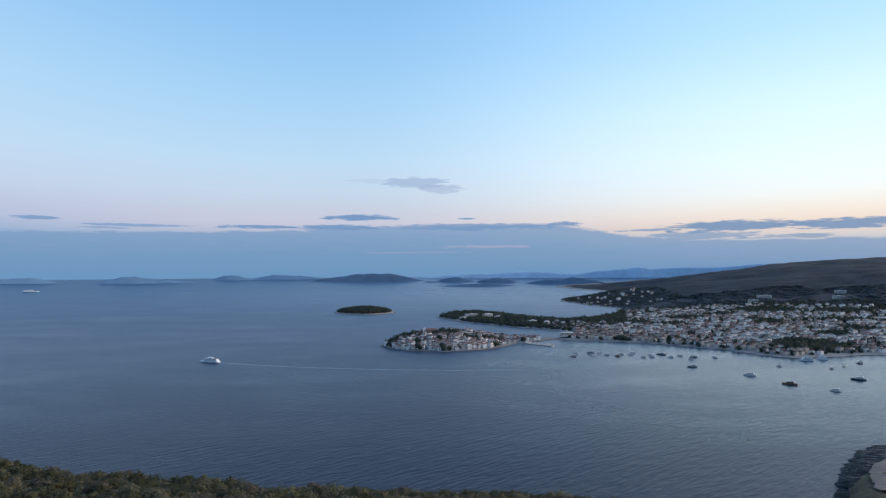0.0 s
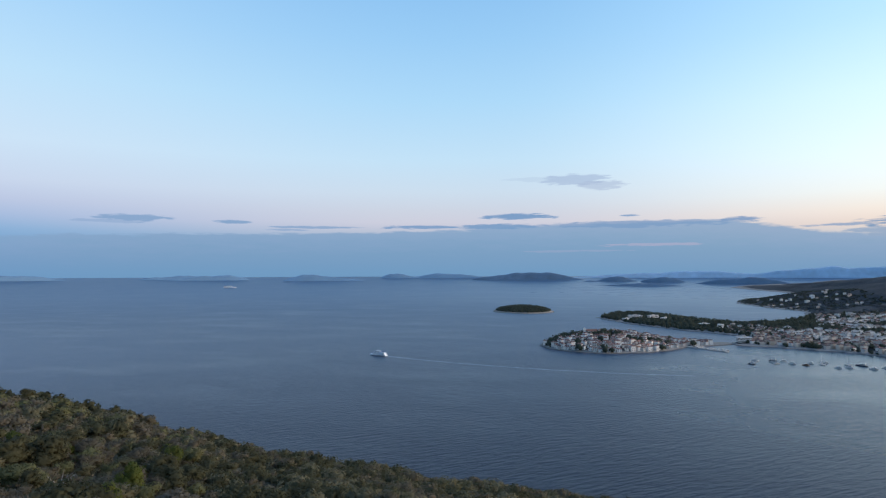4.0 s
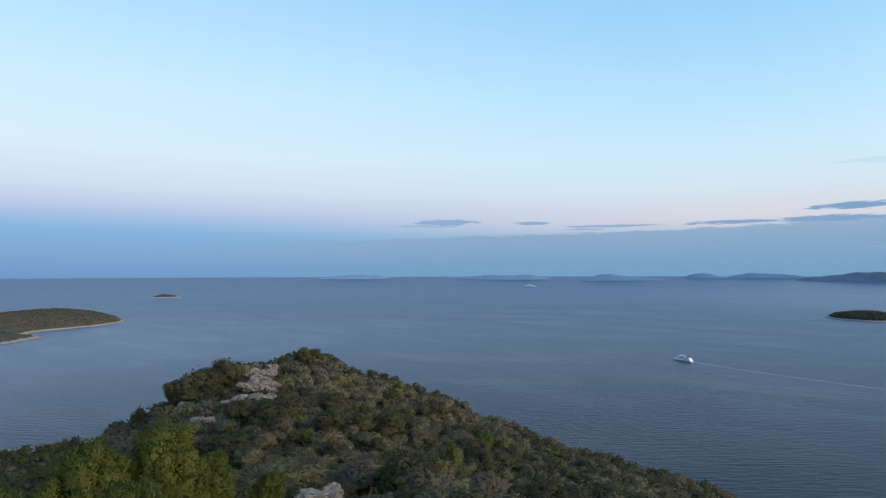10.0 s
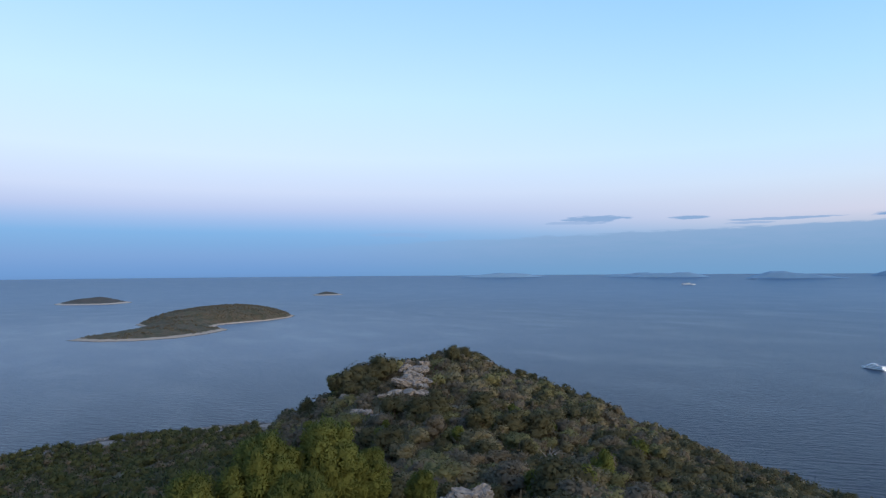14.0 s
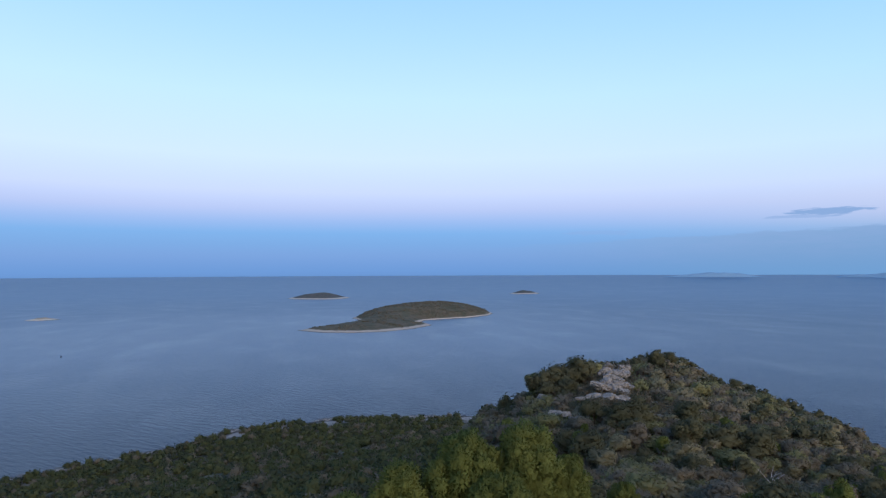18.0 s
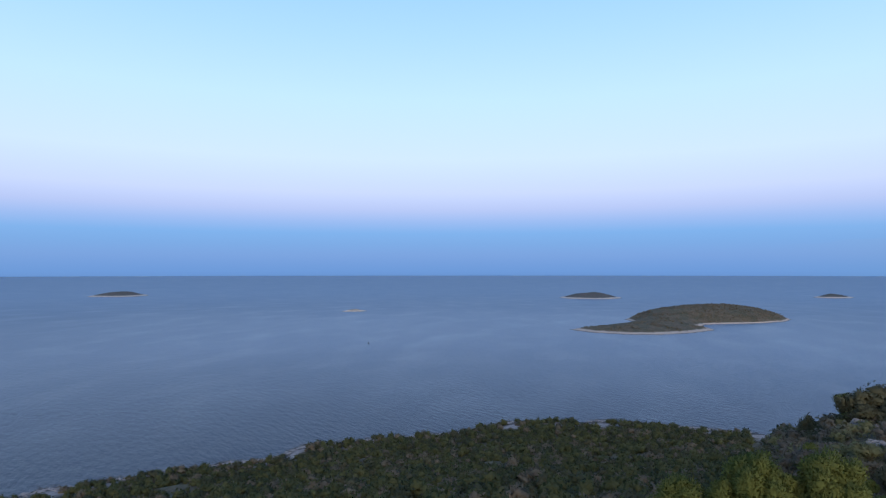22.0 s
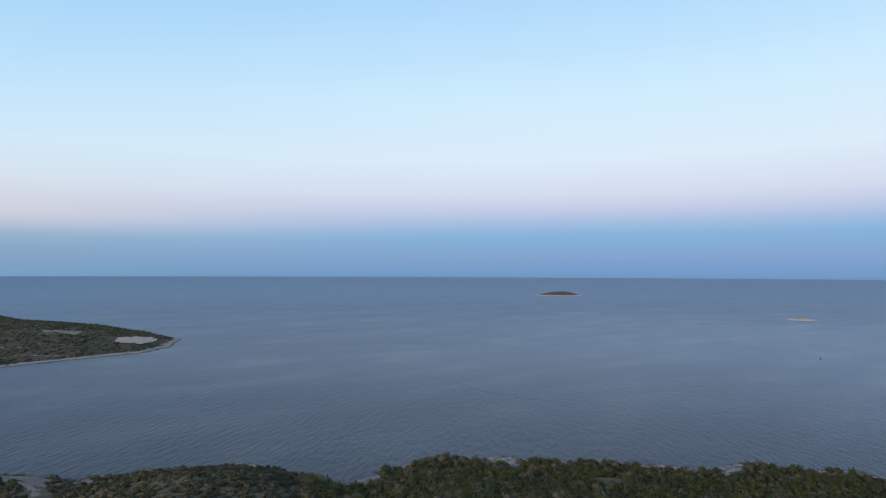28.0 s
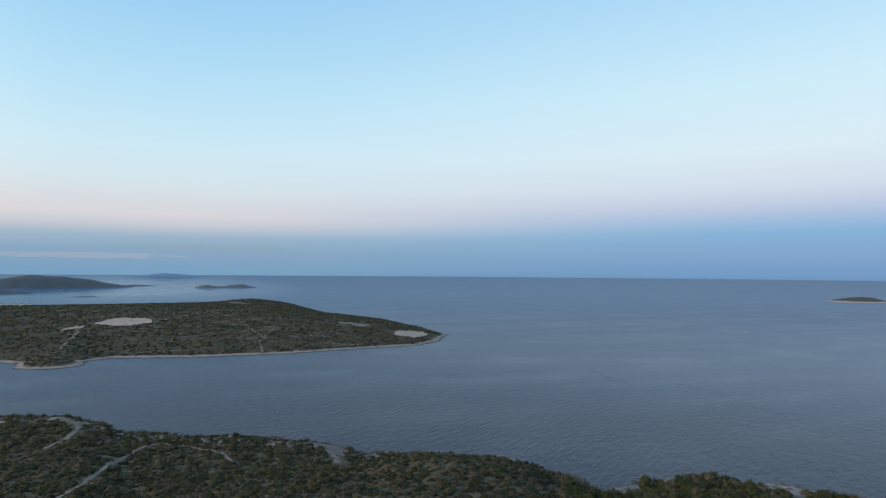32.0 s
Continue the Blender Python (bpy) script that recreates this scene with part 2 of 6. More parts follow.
def leafy(name, dark, light, gold=None, share=0.0):
    """Foliage: shade by the spray's own island, by the plant, and by drifts over the hill from the size of a crown up."""
    m, nt, p = material(name, 0.8, 0.0, 0.08)
    geo = nt.nodes.new("ShaderNodeNewGeometry")
    pos = geo.outputs["Position"]
    mean = [(a + b) / 2 for a, b in zip(dark, light)]
    col = ramp_of(nt, geo.outputs["Random Per Island"], [(0.0, tuple(a * 0.4 + m_ * 0.6 for a, m_ in zip(dark, mean))), (1.0, tuple(a * 0.4 + m_ * 0.6 for a, m_ in zip(light, mean)))])
    col = mix_of(nt, range_of(nt, noise_of(nt, 0.2, 2, pos), 0.38, 0.62, 0.0, 0.62), col, tuple(c * 0.62 for c in dark))
    info = nt.nodes.new("ShaderNodeObjectInfo").outputs["Random"]
    col = mix_of(nt, range_of(nt, info, 0, 1, 0.0, 0.26), col, (light[0] * 0.95, light[1] * 0.98, light[2] * 1.15))
    col = mix_of(nt, range_of(nt, noise_of(nt, 0.03, 4, pos), 0.42, 0.62, 0.0, 0.5), col, (light[0] * 0.98, light[1] * 0.94, light[2] * 0.98))
    col = mix_of(nt, range_of(nt, noise_of(nt, 4.0, 3, pos), 0.4, 0.65, 0.0, 0.25), col, tuple(c * 0.5 for c in dark))
    if gold:
        col = mix_of(nt, range_of(nt, noise_of(nt, 0.11, 3, pos), 0.55, 0.68, 0.0, share), col, gold)
    nt.links.new(col, p.inputs["Base Color"])
    thin = nt.nodes.new("ShaderNodeBsdfTranslucent")
    nt.links.new(mix_of(nt, 0.35, col, light), thin.inputs["Color"])
    blend = nt.nodes.new("ShaderNodeMixShader")
    blend.inputs[0].default_value = 0.42
    nt.links.new(p.outputs[0], blend.inputs[1])
    nt.links.new(thin.outputs[0], blend.inputs[2])
    nt.links.new(blend.outputs[0], nt.nodes["Material Output"].inputs["Surface"])
    return m


SHRUB = leafy("shrub_leaves", (0.128, 0.118, 0.068), (0.268, 0.241, 0.133), (0.255, 0.197, 0.119), 0.4)
OLIVE = leafy("olive_shrub_leaves", (0.117, 0.117, 0.054), (0.254, 0.243, 0.105), (0.216, 0.171, 0.092), 0.4)
OAK = leafy("oak_leaves", (0.058, 0.058, 0.032), (0.133, 0.128, 0.066))
GREY_SHRUB = leafy("sage_leaves", (0.115, 0.101, 0.071), (0.213, 0.185, 0.128))
PINE = leafy("pine_needles", (0.058, 0.076, 0.021), (0.205, 0.225, 0.056))
PINE_FAR = leafy("pine_wood_needles", (0.055, 0.062, 0.024), (0.134, 0.139, 0.053), (0.132, 0.119, 0.053), 0.35)
PINE_DARK = leafy("dark_pine_needles", (0.043, 0.049, 0.026), (0.098, 0.106, 0.053))
MACCHIA = leafy("macchia_leaves", (0.094, 0.082, 0.055), (0.217, 0.184, 0.115), (0.244, 0.184, 0.115), 0.4)
WOOD_FAR = leafy("far_wood_leaves", (0.054, 0.064, 0.048), (0.099, 0.112, 0.077))
CAPE_SCRUB = leafy("cape_scrub_leaves", (0.052, 0.062, 0.036), (0.104, 0.118, 0.066))
# leaf colour holds a blue-grey cast that stands in for haze
HILL_WOOD = leafy("hazed_hill_wood_leaves", (0.100, 0.116, 0.124), (0.170, 0.186, 0.192))
DRY_GRASS = leafy("dry_grass_blades", (0.150, 0.118, 0.070), (0.270, 0.215, 0.130))
BARK = plain("bark", (0.10, 0.075, 0.055), 0.9, 0, 6, 0.4)
LIMESTONE = plain("limestone", (0.178, 0.158, 0.136), 0.9, 0, 1.6, 0.6)
SHORE_ROCK = plain("shore_rock", (0.13, 0.125, 0.12), 0.85, 0, 0.6, 0.45)
GRAVEL = plain("pale_gravel", (0.38, 0.31, 0.24), 0.95, 0, 0.25, 0.2)
SHINGLE = plain("beach_shingle", (0.135, 0.122, 0.105), 0.95, 0, 0.6, 0.3)
TRACK = plain("track_dust", (0.185, 0.152, 0.122), 0.95, 0, 0.4, 0.2)
QUAY = plain("quay_stone", (0.40, 0.38, 0.35), 0.85, 0, 0.5, 0.2)
HULL_WHITE = plain("hull_white", (0.58, 0.565, 0.54), 0.5, 0, 1.5, 0.05)
SHIP_WHITE = plain("ship_white", (0.80, 0.82, 0.85), 0.45, 0, 1.5, 0.05)
HULL_DARK = plain("hull_dark", (0.03, 0.035, 0.05), 0.3, 0, 1.5, 0.2)
HULL_WOOD = plain("hull_wood", (0.16, 0.09, 0.05), 0.45, 0, 2.0, 0.3)
DECK = plain("teak_deck", (0.35, 0.26, 0.17), 0.6, 0, 4.0, 0.2)
METAL = plain("mast_metal", (0.55, 0.56, 0.58), 0.35, 0.9, 2.0, 0.1)
GLASS_DARK = plain("window_glass", (0.02, 0.025, 0.03), 0.1, 0, 1.0, 0.1)
BLUE_CANVAS = plain("blue_canvas", (0.04, 0.08, 0.20), 0.8, 0, 2.0, 0.2)
WALL_WHITE = plain("white_render", (0.84, 0.79, 0.74), 0.85, 0, 0.4, 0.12, 0.28)
WALL_STONE = plain("stone_wall", (0.64, 0.60, 0.56), 0.9, 0, 1.2, 0.25, 0.5)
WALL_CREAM = plain("cream_render", (0.68, 0.58, 0.49), 0.85, 0, 0.4, 0.12, 0.5)
ROOF_RED = plain("terracotta_tiles", (0.27, 0.145, 0.115), 0.85, 0, 0.9, 0.3, 0.5)
ROOF_BROWN = plain("old_clay_tiles", (0.19, 0.13, 0.115), 0.9, 0, 0.9, 0.3, 0.5)
ROOF_FLAT = plain("flat_roof_screed", (0.40, 0.38, 0.36), 0.9, 0, 0.6, 0.2, 0.4)


def hill_ground(name, soil, grass, bare, rim=(0.52, 0.44, 0.35), reach=1.0, fine=1.0):
    """Stony ground: dry grass, soil and bare limestone by noise at three scales, pale rock and a dark wet rim at the waterline."""
    m, nt, p = material(name, 0.95, 0.0, 0.15)
    col = mix_of(nt, range_of(nt, noise_of(nt, 0.05 * fine, 6), 0.4, 0.6), soil, grass)
    col = mix_of(nt, range_of(nt, noise_of(nt, 0.55 * fine, 5), 0.54, 0.66, 0, 0.7), col, bare)
    col = mix_of(nt, range_of(nt, noise_of(nt, 3.5 * fine, 4), 0.35, 0.7, 0, 0.5), col, tuple(c * 0.5 for c in soil))
    rise = nt.nodes.new("ShaderNodeAttribute")
    rise.attribute_name = "rise"
    jag = nt.nodes.new("ShaderNodeMath")
    jag.operation = "MULTIPLY_ADD"
    nt.links.new(noise_of(nt, 0.06, 5), jag.inputs[0])
    jag.inputs[1].default_value = -3.2
    nt.links.new(rise.outputs["Fac"], jag.inputs[2])
    rock = ramp_of(nt, noise_of(nt, 0.35, 5), [(0.3, tuple(c * 0.55 for c in rim)), (0.7, rim)])
    col = mix_of(nt, range_of(nt, jag.outputs[0], 3.2 * reach - 1.4, 3.4 * reach - 0.6, 1.0, 0.0), col, rock)
    col = mix_of(nt, range_of(nt, rise.outputs["Fac"], 0.35, 0.9, 1.0, 0.0), col, (0.05, 0.045, 0.04))
    nt.links.new(col, p.inputs["Base Color"])
    bump_of(nt, p, noise_of(nt, 0.8, 6), 0.6, 0.6)
    return m


GROUND = hill_ground("headland_ground", (0.072, 0.062, 0.039), (0.118, 0.105, 0.058), (0.15, 0.128, 0.095), (0.30, 0.27, 0.24), 0.4)
ISLE = hill_ground("island_ground", (0.062, 0.064, 0.038), (0.112, 0.090, 0.058), (0.17, 0.128, 0.095), (0.42, 0.36, 0.29))
CAPE = hill_ground("cape_ground", (0.050, 0.052, 0.031), (0.092, 0.074, 0.050), (0.13, 0.108, 0.080), (0.33, 0.285, 0.24), 0.6, 0.4)
# the mainland's haze is mixed into its soil and grass colours as blue
MAIN = hill_ground("hazed_mainland_ground", (0.022, 0.028, 0.034), (0.046, 0.053, 0.060), (0.066, 0.071, 0.074), (0.34, 0.31, 0.28), 1.0, 0.12)


def sea_material():
    m, nt, p = material("sea_water", 0.3, 0.0, 0.36)
    p.inputs["IOR"].default_value = 1.33
    pos = place_of(nt)
    # long calm lanes between rippled patches
    turn = nt.nodes.new("ShaderNodeMapping")
    turn.inputs["Rotation"].default_value = (0, 0, radians(18))
    turn.inputs["Scale"].default_value = (0.0012, 0.0045, 1)
    nt.links.new(pos, turn.inputs[0])
    lanes = noise_of(nt, 1.0, 6, turn.outputs[0], 0.6)
    lanes = range_of(nt, lanes, 0.2, 0.8, 0.38, 0.58)
    # sheltered water inside the bay
    off = nt.nodes.new("ShaderNodeVectorMath")
    off.operation = "DISTANCE"
    nt.links.new(pos, off.inputs[0])
    off.inputs[1].default_value = (620, 960, 0)
    lee = nt.nodes.new("ShaderNodeMath")
    lee.operation = "ADD"
    nt.links.new(lanes, lee.inputs[0])
    nt.links.new(range_of(nt, off.outputs["Value"], 250, 750, 0.46, 0.0), lee.inputs[1])
    west = nt.nodes.new("ShaderNodeVectorMath")
    west.operation = "DISTANCE"
    nt.links.new(pos, west.inputs[0])
    west.inputs[1].default_value = (-1500, -100, 0)
    lee2 = nt.nodes.new("ShaderNodeMath")
    lee2.operation = "ADD"
    nt.links.new(lee.outputs[0], lee2.inputs[0])
    nt.links.new(range_of(nt, west.outputs["Value"], 500, 2000, 0.10, 0.0), lee2.inputs[1])
    strait = nt.nodes.new("ShaderNodeVectorMath")
    strait.operation = "DISTANCE"
    nt.links.new(pos, strait.inputs[0])
    strait.inputs[1].default_value = (500, 4000, 70)
    lee3 = nt.nodes.new("ShaderNodeMath")
    lee3.operation = "ADD"
    nt.links.new(lee2.outputs[0], lee3.inputs[0])
    nt.links.new(range_of(nt, strait.outputs["Value"], 800, 2300, 0.34, 0.0), lee3.inputs[1])
    sound = nt.nodes.new("ShaderNodeVectorMath")
    sound.operation = "DISTANCE"
    nt.links.new(pos, sound.inputs[0])
    sound.inputs[1].default_value = (700, -3900, 60)
    lee4 = nt.nodes.new("ShaderNodeMath")
    lee4.operation = "ADD"
    nt.links.new(lee3.outputs[0], lee4.inputs[0])
    nt.links.new(range_of(nt, sound.outputs["Value"], 400, 1100, 0.45, 0.0), lee4.inputs[1])
    # small slicks and cat's-paws
    paw = nt.nodes.new("ShaderNodeMapping")
    paw.inputs["Rotation"].default_value = (0, 0, radians(35))
    paw.inputs["Scale"].default_value = (0.0055, 0.011, 1)
    nt.links.new(pos, paw.inputs[0])
    slick = nt.nodes.new("ShaderNodeMath")
    slick.operation = "ADD"
    nt.links.new(lee4.outputs[0], slick.inputs[0])
    nt.links.new(range_of(nt, noise_of(nt, 1.0, 3, paw.outputs[0], 0.5), 0.48, 0.75, -0.03, 0.12), slick.inputs[1])
    lanes = slick.outputs[0]
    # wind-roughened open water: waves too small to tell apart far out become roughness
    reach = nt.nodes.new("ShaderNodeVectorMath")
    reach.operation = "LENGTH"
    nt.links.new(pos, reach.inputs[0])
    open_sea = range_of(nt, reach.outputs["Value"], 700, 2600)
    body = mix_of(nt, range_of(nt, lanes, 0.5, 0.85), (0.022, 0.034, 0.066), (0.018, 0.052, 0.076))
    # sky reflection put into the colour: lighter in the west, darker near the origin
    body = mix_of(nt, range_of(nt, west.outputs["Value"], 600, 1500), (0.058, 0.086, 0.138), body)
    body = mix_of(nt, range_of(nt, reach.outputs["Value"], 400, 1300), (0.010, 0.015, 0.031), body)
    # distance haze put into the colour: water turns paler and bluer outwards
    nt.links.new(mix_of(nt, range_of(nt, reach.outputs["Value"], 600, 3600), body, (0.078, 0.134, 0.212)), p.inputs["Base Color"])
    nt.links.new(range_of(nt, reach.outputs["Value"], 1800, 4600, 0.36, 0.14), p.inputs["Specular IOR Level"])
    calm = range_of(nt, lanes, 0.40, 0.95, 0.36, 0.18)
    rough = nt.nodes.new("ShaderNodeMath")
    rough.operation = "MULTIPLY_ADD"
    nt.links.new(open_sea, rough.inputs[0])
    rough.inputs[1].default_value = 0.07
    nt.links.new(calm, rough.inputs[2])
    nt.links.new(rough.outputs[0], p.inputs["Roughness"])
    wave = nt.nodes.new("ShaderNodeMapping")
    wave.vector_type = "TEXTURE"
    wave.inputs["Rotation"].default_value = (0, 0, radians(42))
    wave.inputs["Scale"].default_value = (18, 5.2, 1)
    nt.links.new(pos, wave.inputs[0])
    swell = noise_of(nt, 1.0, 5, wave.outputs[0], 0.6)
    b = bump_of(nt, p, swell, 1.0, 1.8)
    ease = nt.nodes.new("ShaderNodeMath")
    ease.operation = "MULTIPLY"
    nt.links.new(range_of(nt, lanes, 0.45, 0.95, 1.0, 0.45), ease.inputs[0])
    nt.links.new(range_of(nt, reach.outputs["Value"], 500, 2400, 1.0, 0.2), ease.inputs[1])
    nt.links.new(ease.outputs[0], b.inputs["Strength"])
    # the far sheet is lifted, but its water lies level
    # and of its waves only the near slopes show, which lean inwards the more the farther out they are
    lean = nt.nodes.new("ShaderNodeVectorMath")
    lean.operation = "MULTIPLY_ADD"
    nt.links.new(pos, lean.inputs[0])
    lean.inputs[1].default_value, lean.inputs[2].default_value = (-1.8e-5, -1.8e-5, 0.0), (0, 0, 1)
    level = nt.nodes.new("ShaderNodeVectorMath")
    level.operation = "NORMALIZE"
    nt.links.new(lean.outputs[0], level.inputs[0])
    nt.links.new(level.outputs[0], b.inputs["Normal"])
    return m


SEA = sea_material()


# ---- mesh helpers ----
def tri_mesh(name, verts, tris, mats, index=None, smooth=True, normals=None):
    me = bpy.data.meshes.new(name)
    v, f = np.asarray(verts, np.float32), np.asarray(tris, np.int32)
    me.vertices.add(len(v))
    me.vertices.foreach_set("co", v.ravel())
    me.loops.add(f.size)
    me.loops.foreach_set("vertex_index", f.ravel())
    me.polygons.add(len(f))
    me.polygons.foreach_set("loop_start", np.arange(0, f.size, f.shape[1], dtype=np.int32))
    me.polygons.foreach_set("use_smooth", np.full(len(f), smooth))
    if index is not None:
        me.polygons.foreach_set("material_index", np.asarray(index, np.int32))
    for m in mats if isinstance(mats, (list, tuple)) else [mats]:
        me.materials.append(m)
    me.update(calc_edges=True)
    if normals is not None:
        me.attributes.new("custom_normal", "FLOAT_VECTOR", "POINT").data.foreach_set("vector", np.asarray(normals, np.float32).ravel())
    return me


def with_rise(me, rise):
    """Stores each point's height over the water, for the shore's colours."""
    a = me.attributes.new("rise", "FLOAT", "POINT")
    a.data.foreach_set("value", np.asarray(rise, np.float32).ravel())
    return me


def bm_mesh(name, bm, mats, smooth=False):
    me = bpy.data.meshes.new(name)
    if smooth:
        for f in bm.faces:
            f.smooth = True
    bm.to_mesh(me)
    bm.free()
    for m in mats if isinstance(mats, (list, tuple)) else [mats]:
        me.materials.append(m)
    return me


def part(name, me, parent, label="", m=None):
    """One mesh object under a thing or a part."""
    ob = new(name, me)
    ob.parent = parent
    if m is not None:
        ob.matrix_basis = m
    if label:
        ob["label"] = label
    return ob


def box(bm, x0, x1, y0, y1, z0, z1, bevel=0.0, taper=1.0):
    """A box, its top drawn in by taper."""
    cx, cy = (x0 + x1) / 2, (y0 + y1) / 2
    lo = [(x0, y0), (x1, y0), (x1, y1), (x0, y1)]
    hi = [(cx + (x - cx) * taper, cy + (y - cy) * taper) for x, y in lo]
    v = [bm.verts.new((*p, z0)) for p in lo] + [bm.verts.new((*p, z1)) for p in hi]
    fs = [bm.faces.new([v[i] for i in f]) for f in ((3, 2, 1, 0), (4, 5, 6, 7), (0, 1, 5, 4), (1, 2, 6, 5), (2, 3, 7, 6), (3, 0, 4, 7))]
    if bevel:
        bmesh.ops.bevel(bm, geom=list({e for f in fs for e in f.edges}), offset=bevel, segments=1, affect="EDGES")


def unit_ball(sub):
    bm = bmesh.new()
    bmesh.ops.create_icosphere(bm, subdivisions=sub, radius=1)
    v = np.array([p.co for p in bm.verts])
    f = np.array([[q.index for q in g.verts] for g in bm.faces])
    bm.free()
    return v, f


BALL1 = unit_ball(1)


def fbm(x, y, scale, octaves=4, seed=0.0):
    """Cheap smooth noise over the plan, about -1..1, from turned waves."""
    out, amp = np.zeros_like(np.asarray(x, float)), 1.0
    for o in range(octaves):
        k = (2.03**o) / scale
        for j in range(3):
            a = 1.3 * o + 2.1 * j + seed
            u = (x * math.cos(a) + y * math.sin(a)) * k * (1 + 0.17 * j)
            w = (-x * math.sin(a) + y * math.cos(a)) * k * (0.8 + 0.23 * j)
            out = out + amp * np.sin(u * 6.28 + 1.7 * np.sin(w * 5.1 + a) + 3 * a) / 3
        amp *= 0.52
    return out


# ---- the sea: flat near by, lifted far out so that a sheet 4.85 km wide reaches the horizon line ----
R_FLAT, R_EDGE = 2300.0, 4850.0
EDGE_Z = HAZE_Z - 0.0063 * R_EDGE


def sea_level(r):
    return EDGE_Z * np.clip((np.asarray(r, float) - R_FLAT) / (R_EDGE - R_FLAT), 0, 1) ** 2


SHEET = np.linspace(100, R_EDGE, 2000)
SEEN = SHEET * HAZE_Z / (HAZE_Z - sea_level(SHEET))


def drawn_in(d):
    """The radius at which a thing d metres off stands on the sheet."""
    return np.interp(np.asarray(d, float), SEEN, SHEET)


def polar(az, r):
    a = np.radians(az)
    return -np.sin(a) * r, np.cos(a) * r


def grid_faces(n, m, wrap=False):
    i, j = np.meshgrid(np.arange(n if wrap else n - 1), np.arange(m - 1), indexing="ij")
    a, b = i * m + j, ((i + 1) % n) * m + j
    return np.stack([a, b, b + 1, a + 1], -1).reshape(-1, 4)


sea_r = np.concatenate([np.linspace(2, R_FLAT, 30), np.linspace(R_FLAT + 40, R_EDGE, 70)])
AZ, RR = np.meshgrid(np.linspace(0, 360, 181)[:-1], sea_r, indexing="ij")
sx, sy = polar(AZ, RR)
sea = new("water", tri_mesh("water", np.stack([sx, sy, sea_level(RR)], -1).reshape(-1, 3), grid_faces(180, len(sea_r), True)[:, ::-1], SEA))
tagged(sea, "calm blue-grey sea with fine ripples at dusk", "sea", kind="structure")


# ---- the headland under the camera ----
SHORE = [(-45, 800), (-34, 650), (-32.6, 622), (-32.0, 588), (-31.45, 555), (-31.2, 480), (-30.5, 430), (-27, 425), (0, 420), (16, 430), (31, 460), (44, 540), (56, 620), (70, 655), (85, 655), (92, 642), (101, 584),
         (112, 562), (117, 527), (130, 520), (139, 520), (144, 492), (148, 457), (151, 484), (158, 525), (165, 535), (170, 535), (171.4, 556), (174, 584), (183, 628),
         (190, 674), (191.6, 732), (194, 782), (198, 812), (225, 900), (270, 950), (315, 800)]
RISE = [(-45, 110, 84, 60), (-27, 108, 79, 50), (-14, 109, 84.5, 51), (0, 110, 85, 52), (16, 112, 88, 56), (24, 114, 94, 68), (31, 115, 98, 77), (39, 116, 103.2, 90), (44, 117, 109, 100),
        (50, 118, 113, 108), (56, 119, 117, 118), (61, 119, 120, 114), (66, 117, 116, 105), (71, 115, 107, 96), (77, 111, 91, 71), (88, 107, 84, 65), (110, 105, 80, 62),
        (150, 103, 77, 58), (190, 104, 80, 61), (225, 108, 90, 72), (315, 110, 84, 60)]


def ring(table, col, az):
    """A value round the compass, eased between the table's headings."""
    a = np.array([row[0] for row in table], float)
    v = np.array([row[col] for row in table], float)
    q = (np.asarray(az, float) + 45) % 360 - 45
    k = np.clip(np.searchsorted(a, q, side="right") - 1, 0, len(a) - 2)
    u = np.clip((q - a[k]) / (a[k + 1] - a[k]), 0, 1)
    return v[k] + (v[k + 1] - v[k]) * (u * u * (3 - 2 * u))


def headland(x, y):
    """Height of the headland's ground at a place of the plan."""
    x, y = np.asarray(x, float), np.asarray(y, float)
    az, r = np.degrees(np.arctan2(-x, y)), np.hypot(x, y)
    rs = ring(SHORE, 1, az) + 9 * fbm(x, y, 60, 3, 2.0) * np.clip(r / 300, 0, 1)
    z1, z2, z3 = (ring(RISE, k, az) for k in (1, 2, 3))
    u = np.clip((r - 250) / np.maximum(rs - 250, 1), 0, None)
    out = np.where(u < 1, z3 * np.maximum(1 - u, 0) ** 1.5, -(u - 1) * 60)
    ins = np.where(r < 40, 131.0, np.where(r < 100, 131 + (z1 - 131) * (r - 40) / 60, np.where(r < 180, z1 + (z2 - z1) * (r - 100) / 80, z2 + (z3 - z2) * (r - 180) / 70)))
    z = np.where(r < 250, ins, out)
    px, py = polar(161.0, 395.0)
    z = z + 17 * np.exp(-((x - px) ** 2 + (y - py) ** 2) / 75.0**2) * (u < 1)
    amp = np.clip((rs - r) / 60, 0, 1)
    return z + amp * (0.9 * fbm(x, y, 24, 4, 0.5) + 0.25 * fbm(x, y, 4, 2, 5.0))


hr = np.concatenate([np.linspace(0.02, 250, 110), np.linspace(254, 1000, 150)])
AZ, RR = np.meshgrid(np.linspace(0, 360, 481)[:-1], hr, indexing="ij")
RR = np.minimum(RR, ring(SHORE, 1, AZ) + 40)
gx, gy = polar(AZ, RR)
gz = headland(gx, gy)
ground = new("ground", with_rise(tri_mesh("ground", np.stack([gx, gy, gz], -1).reshape(-1, 3), grid_faces(480, len(hr), True)[:, ::-1], GROUND), gz))
tagged(ground, "stony scrub-covered headland with dry grass and pale rock", "hill", kind="structure")


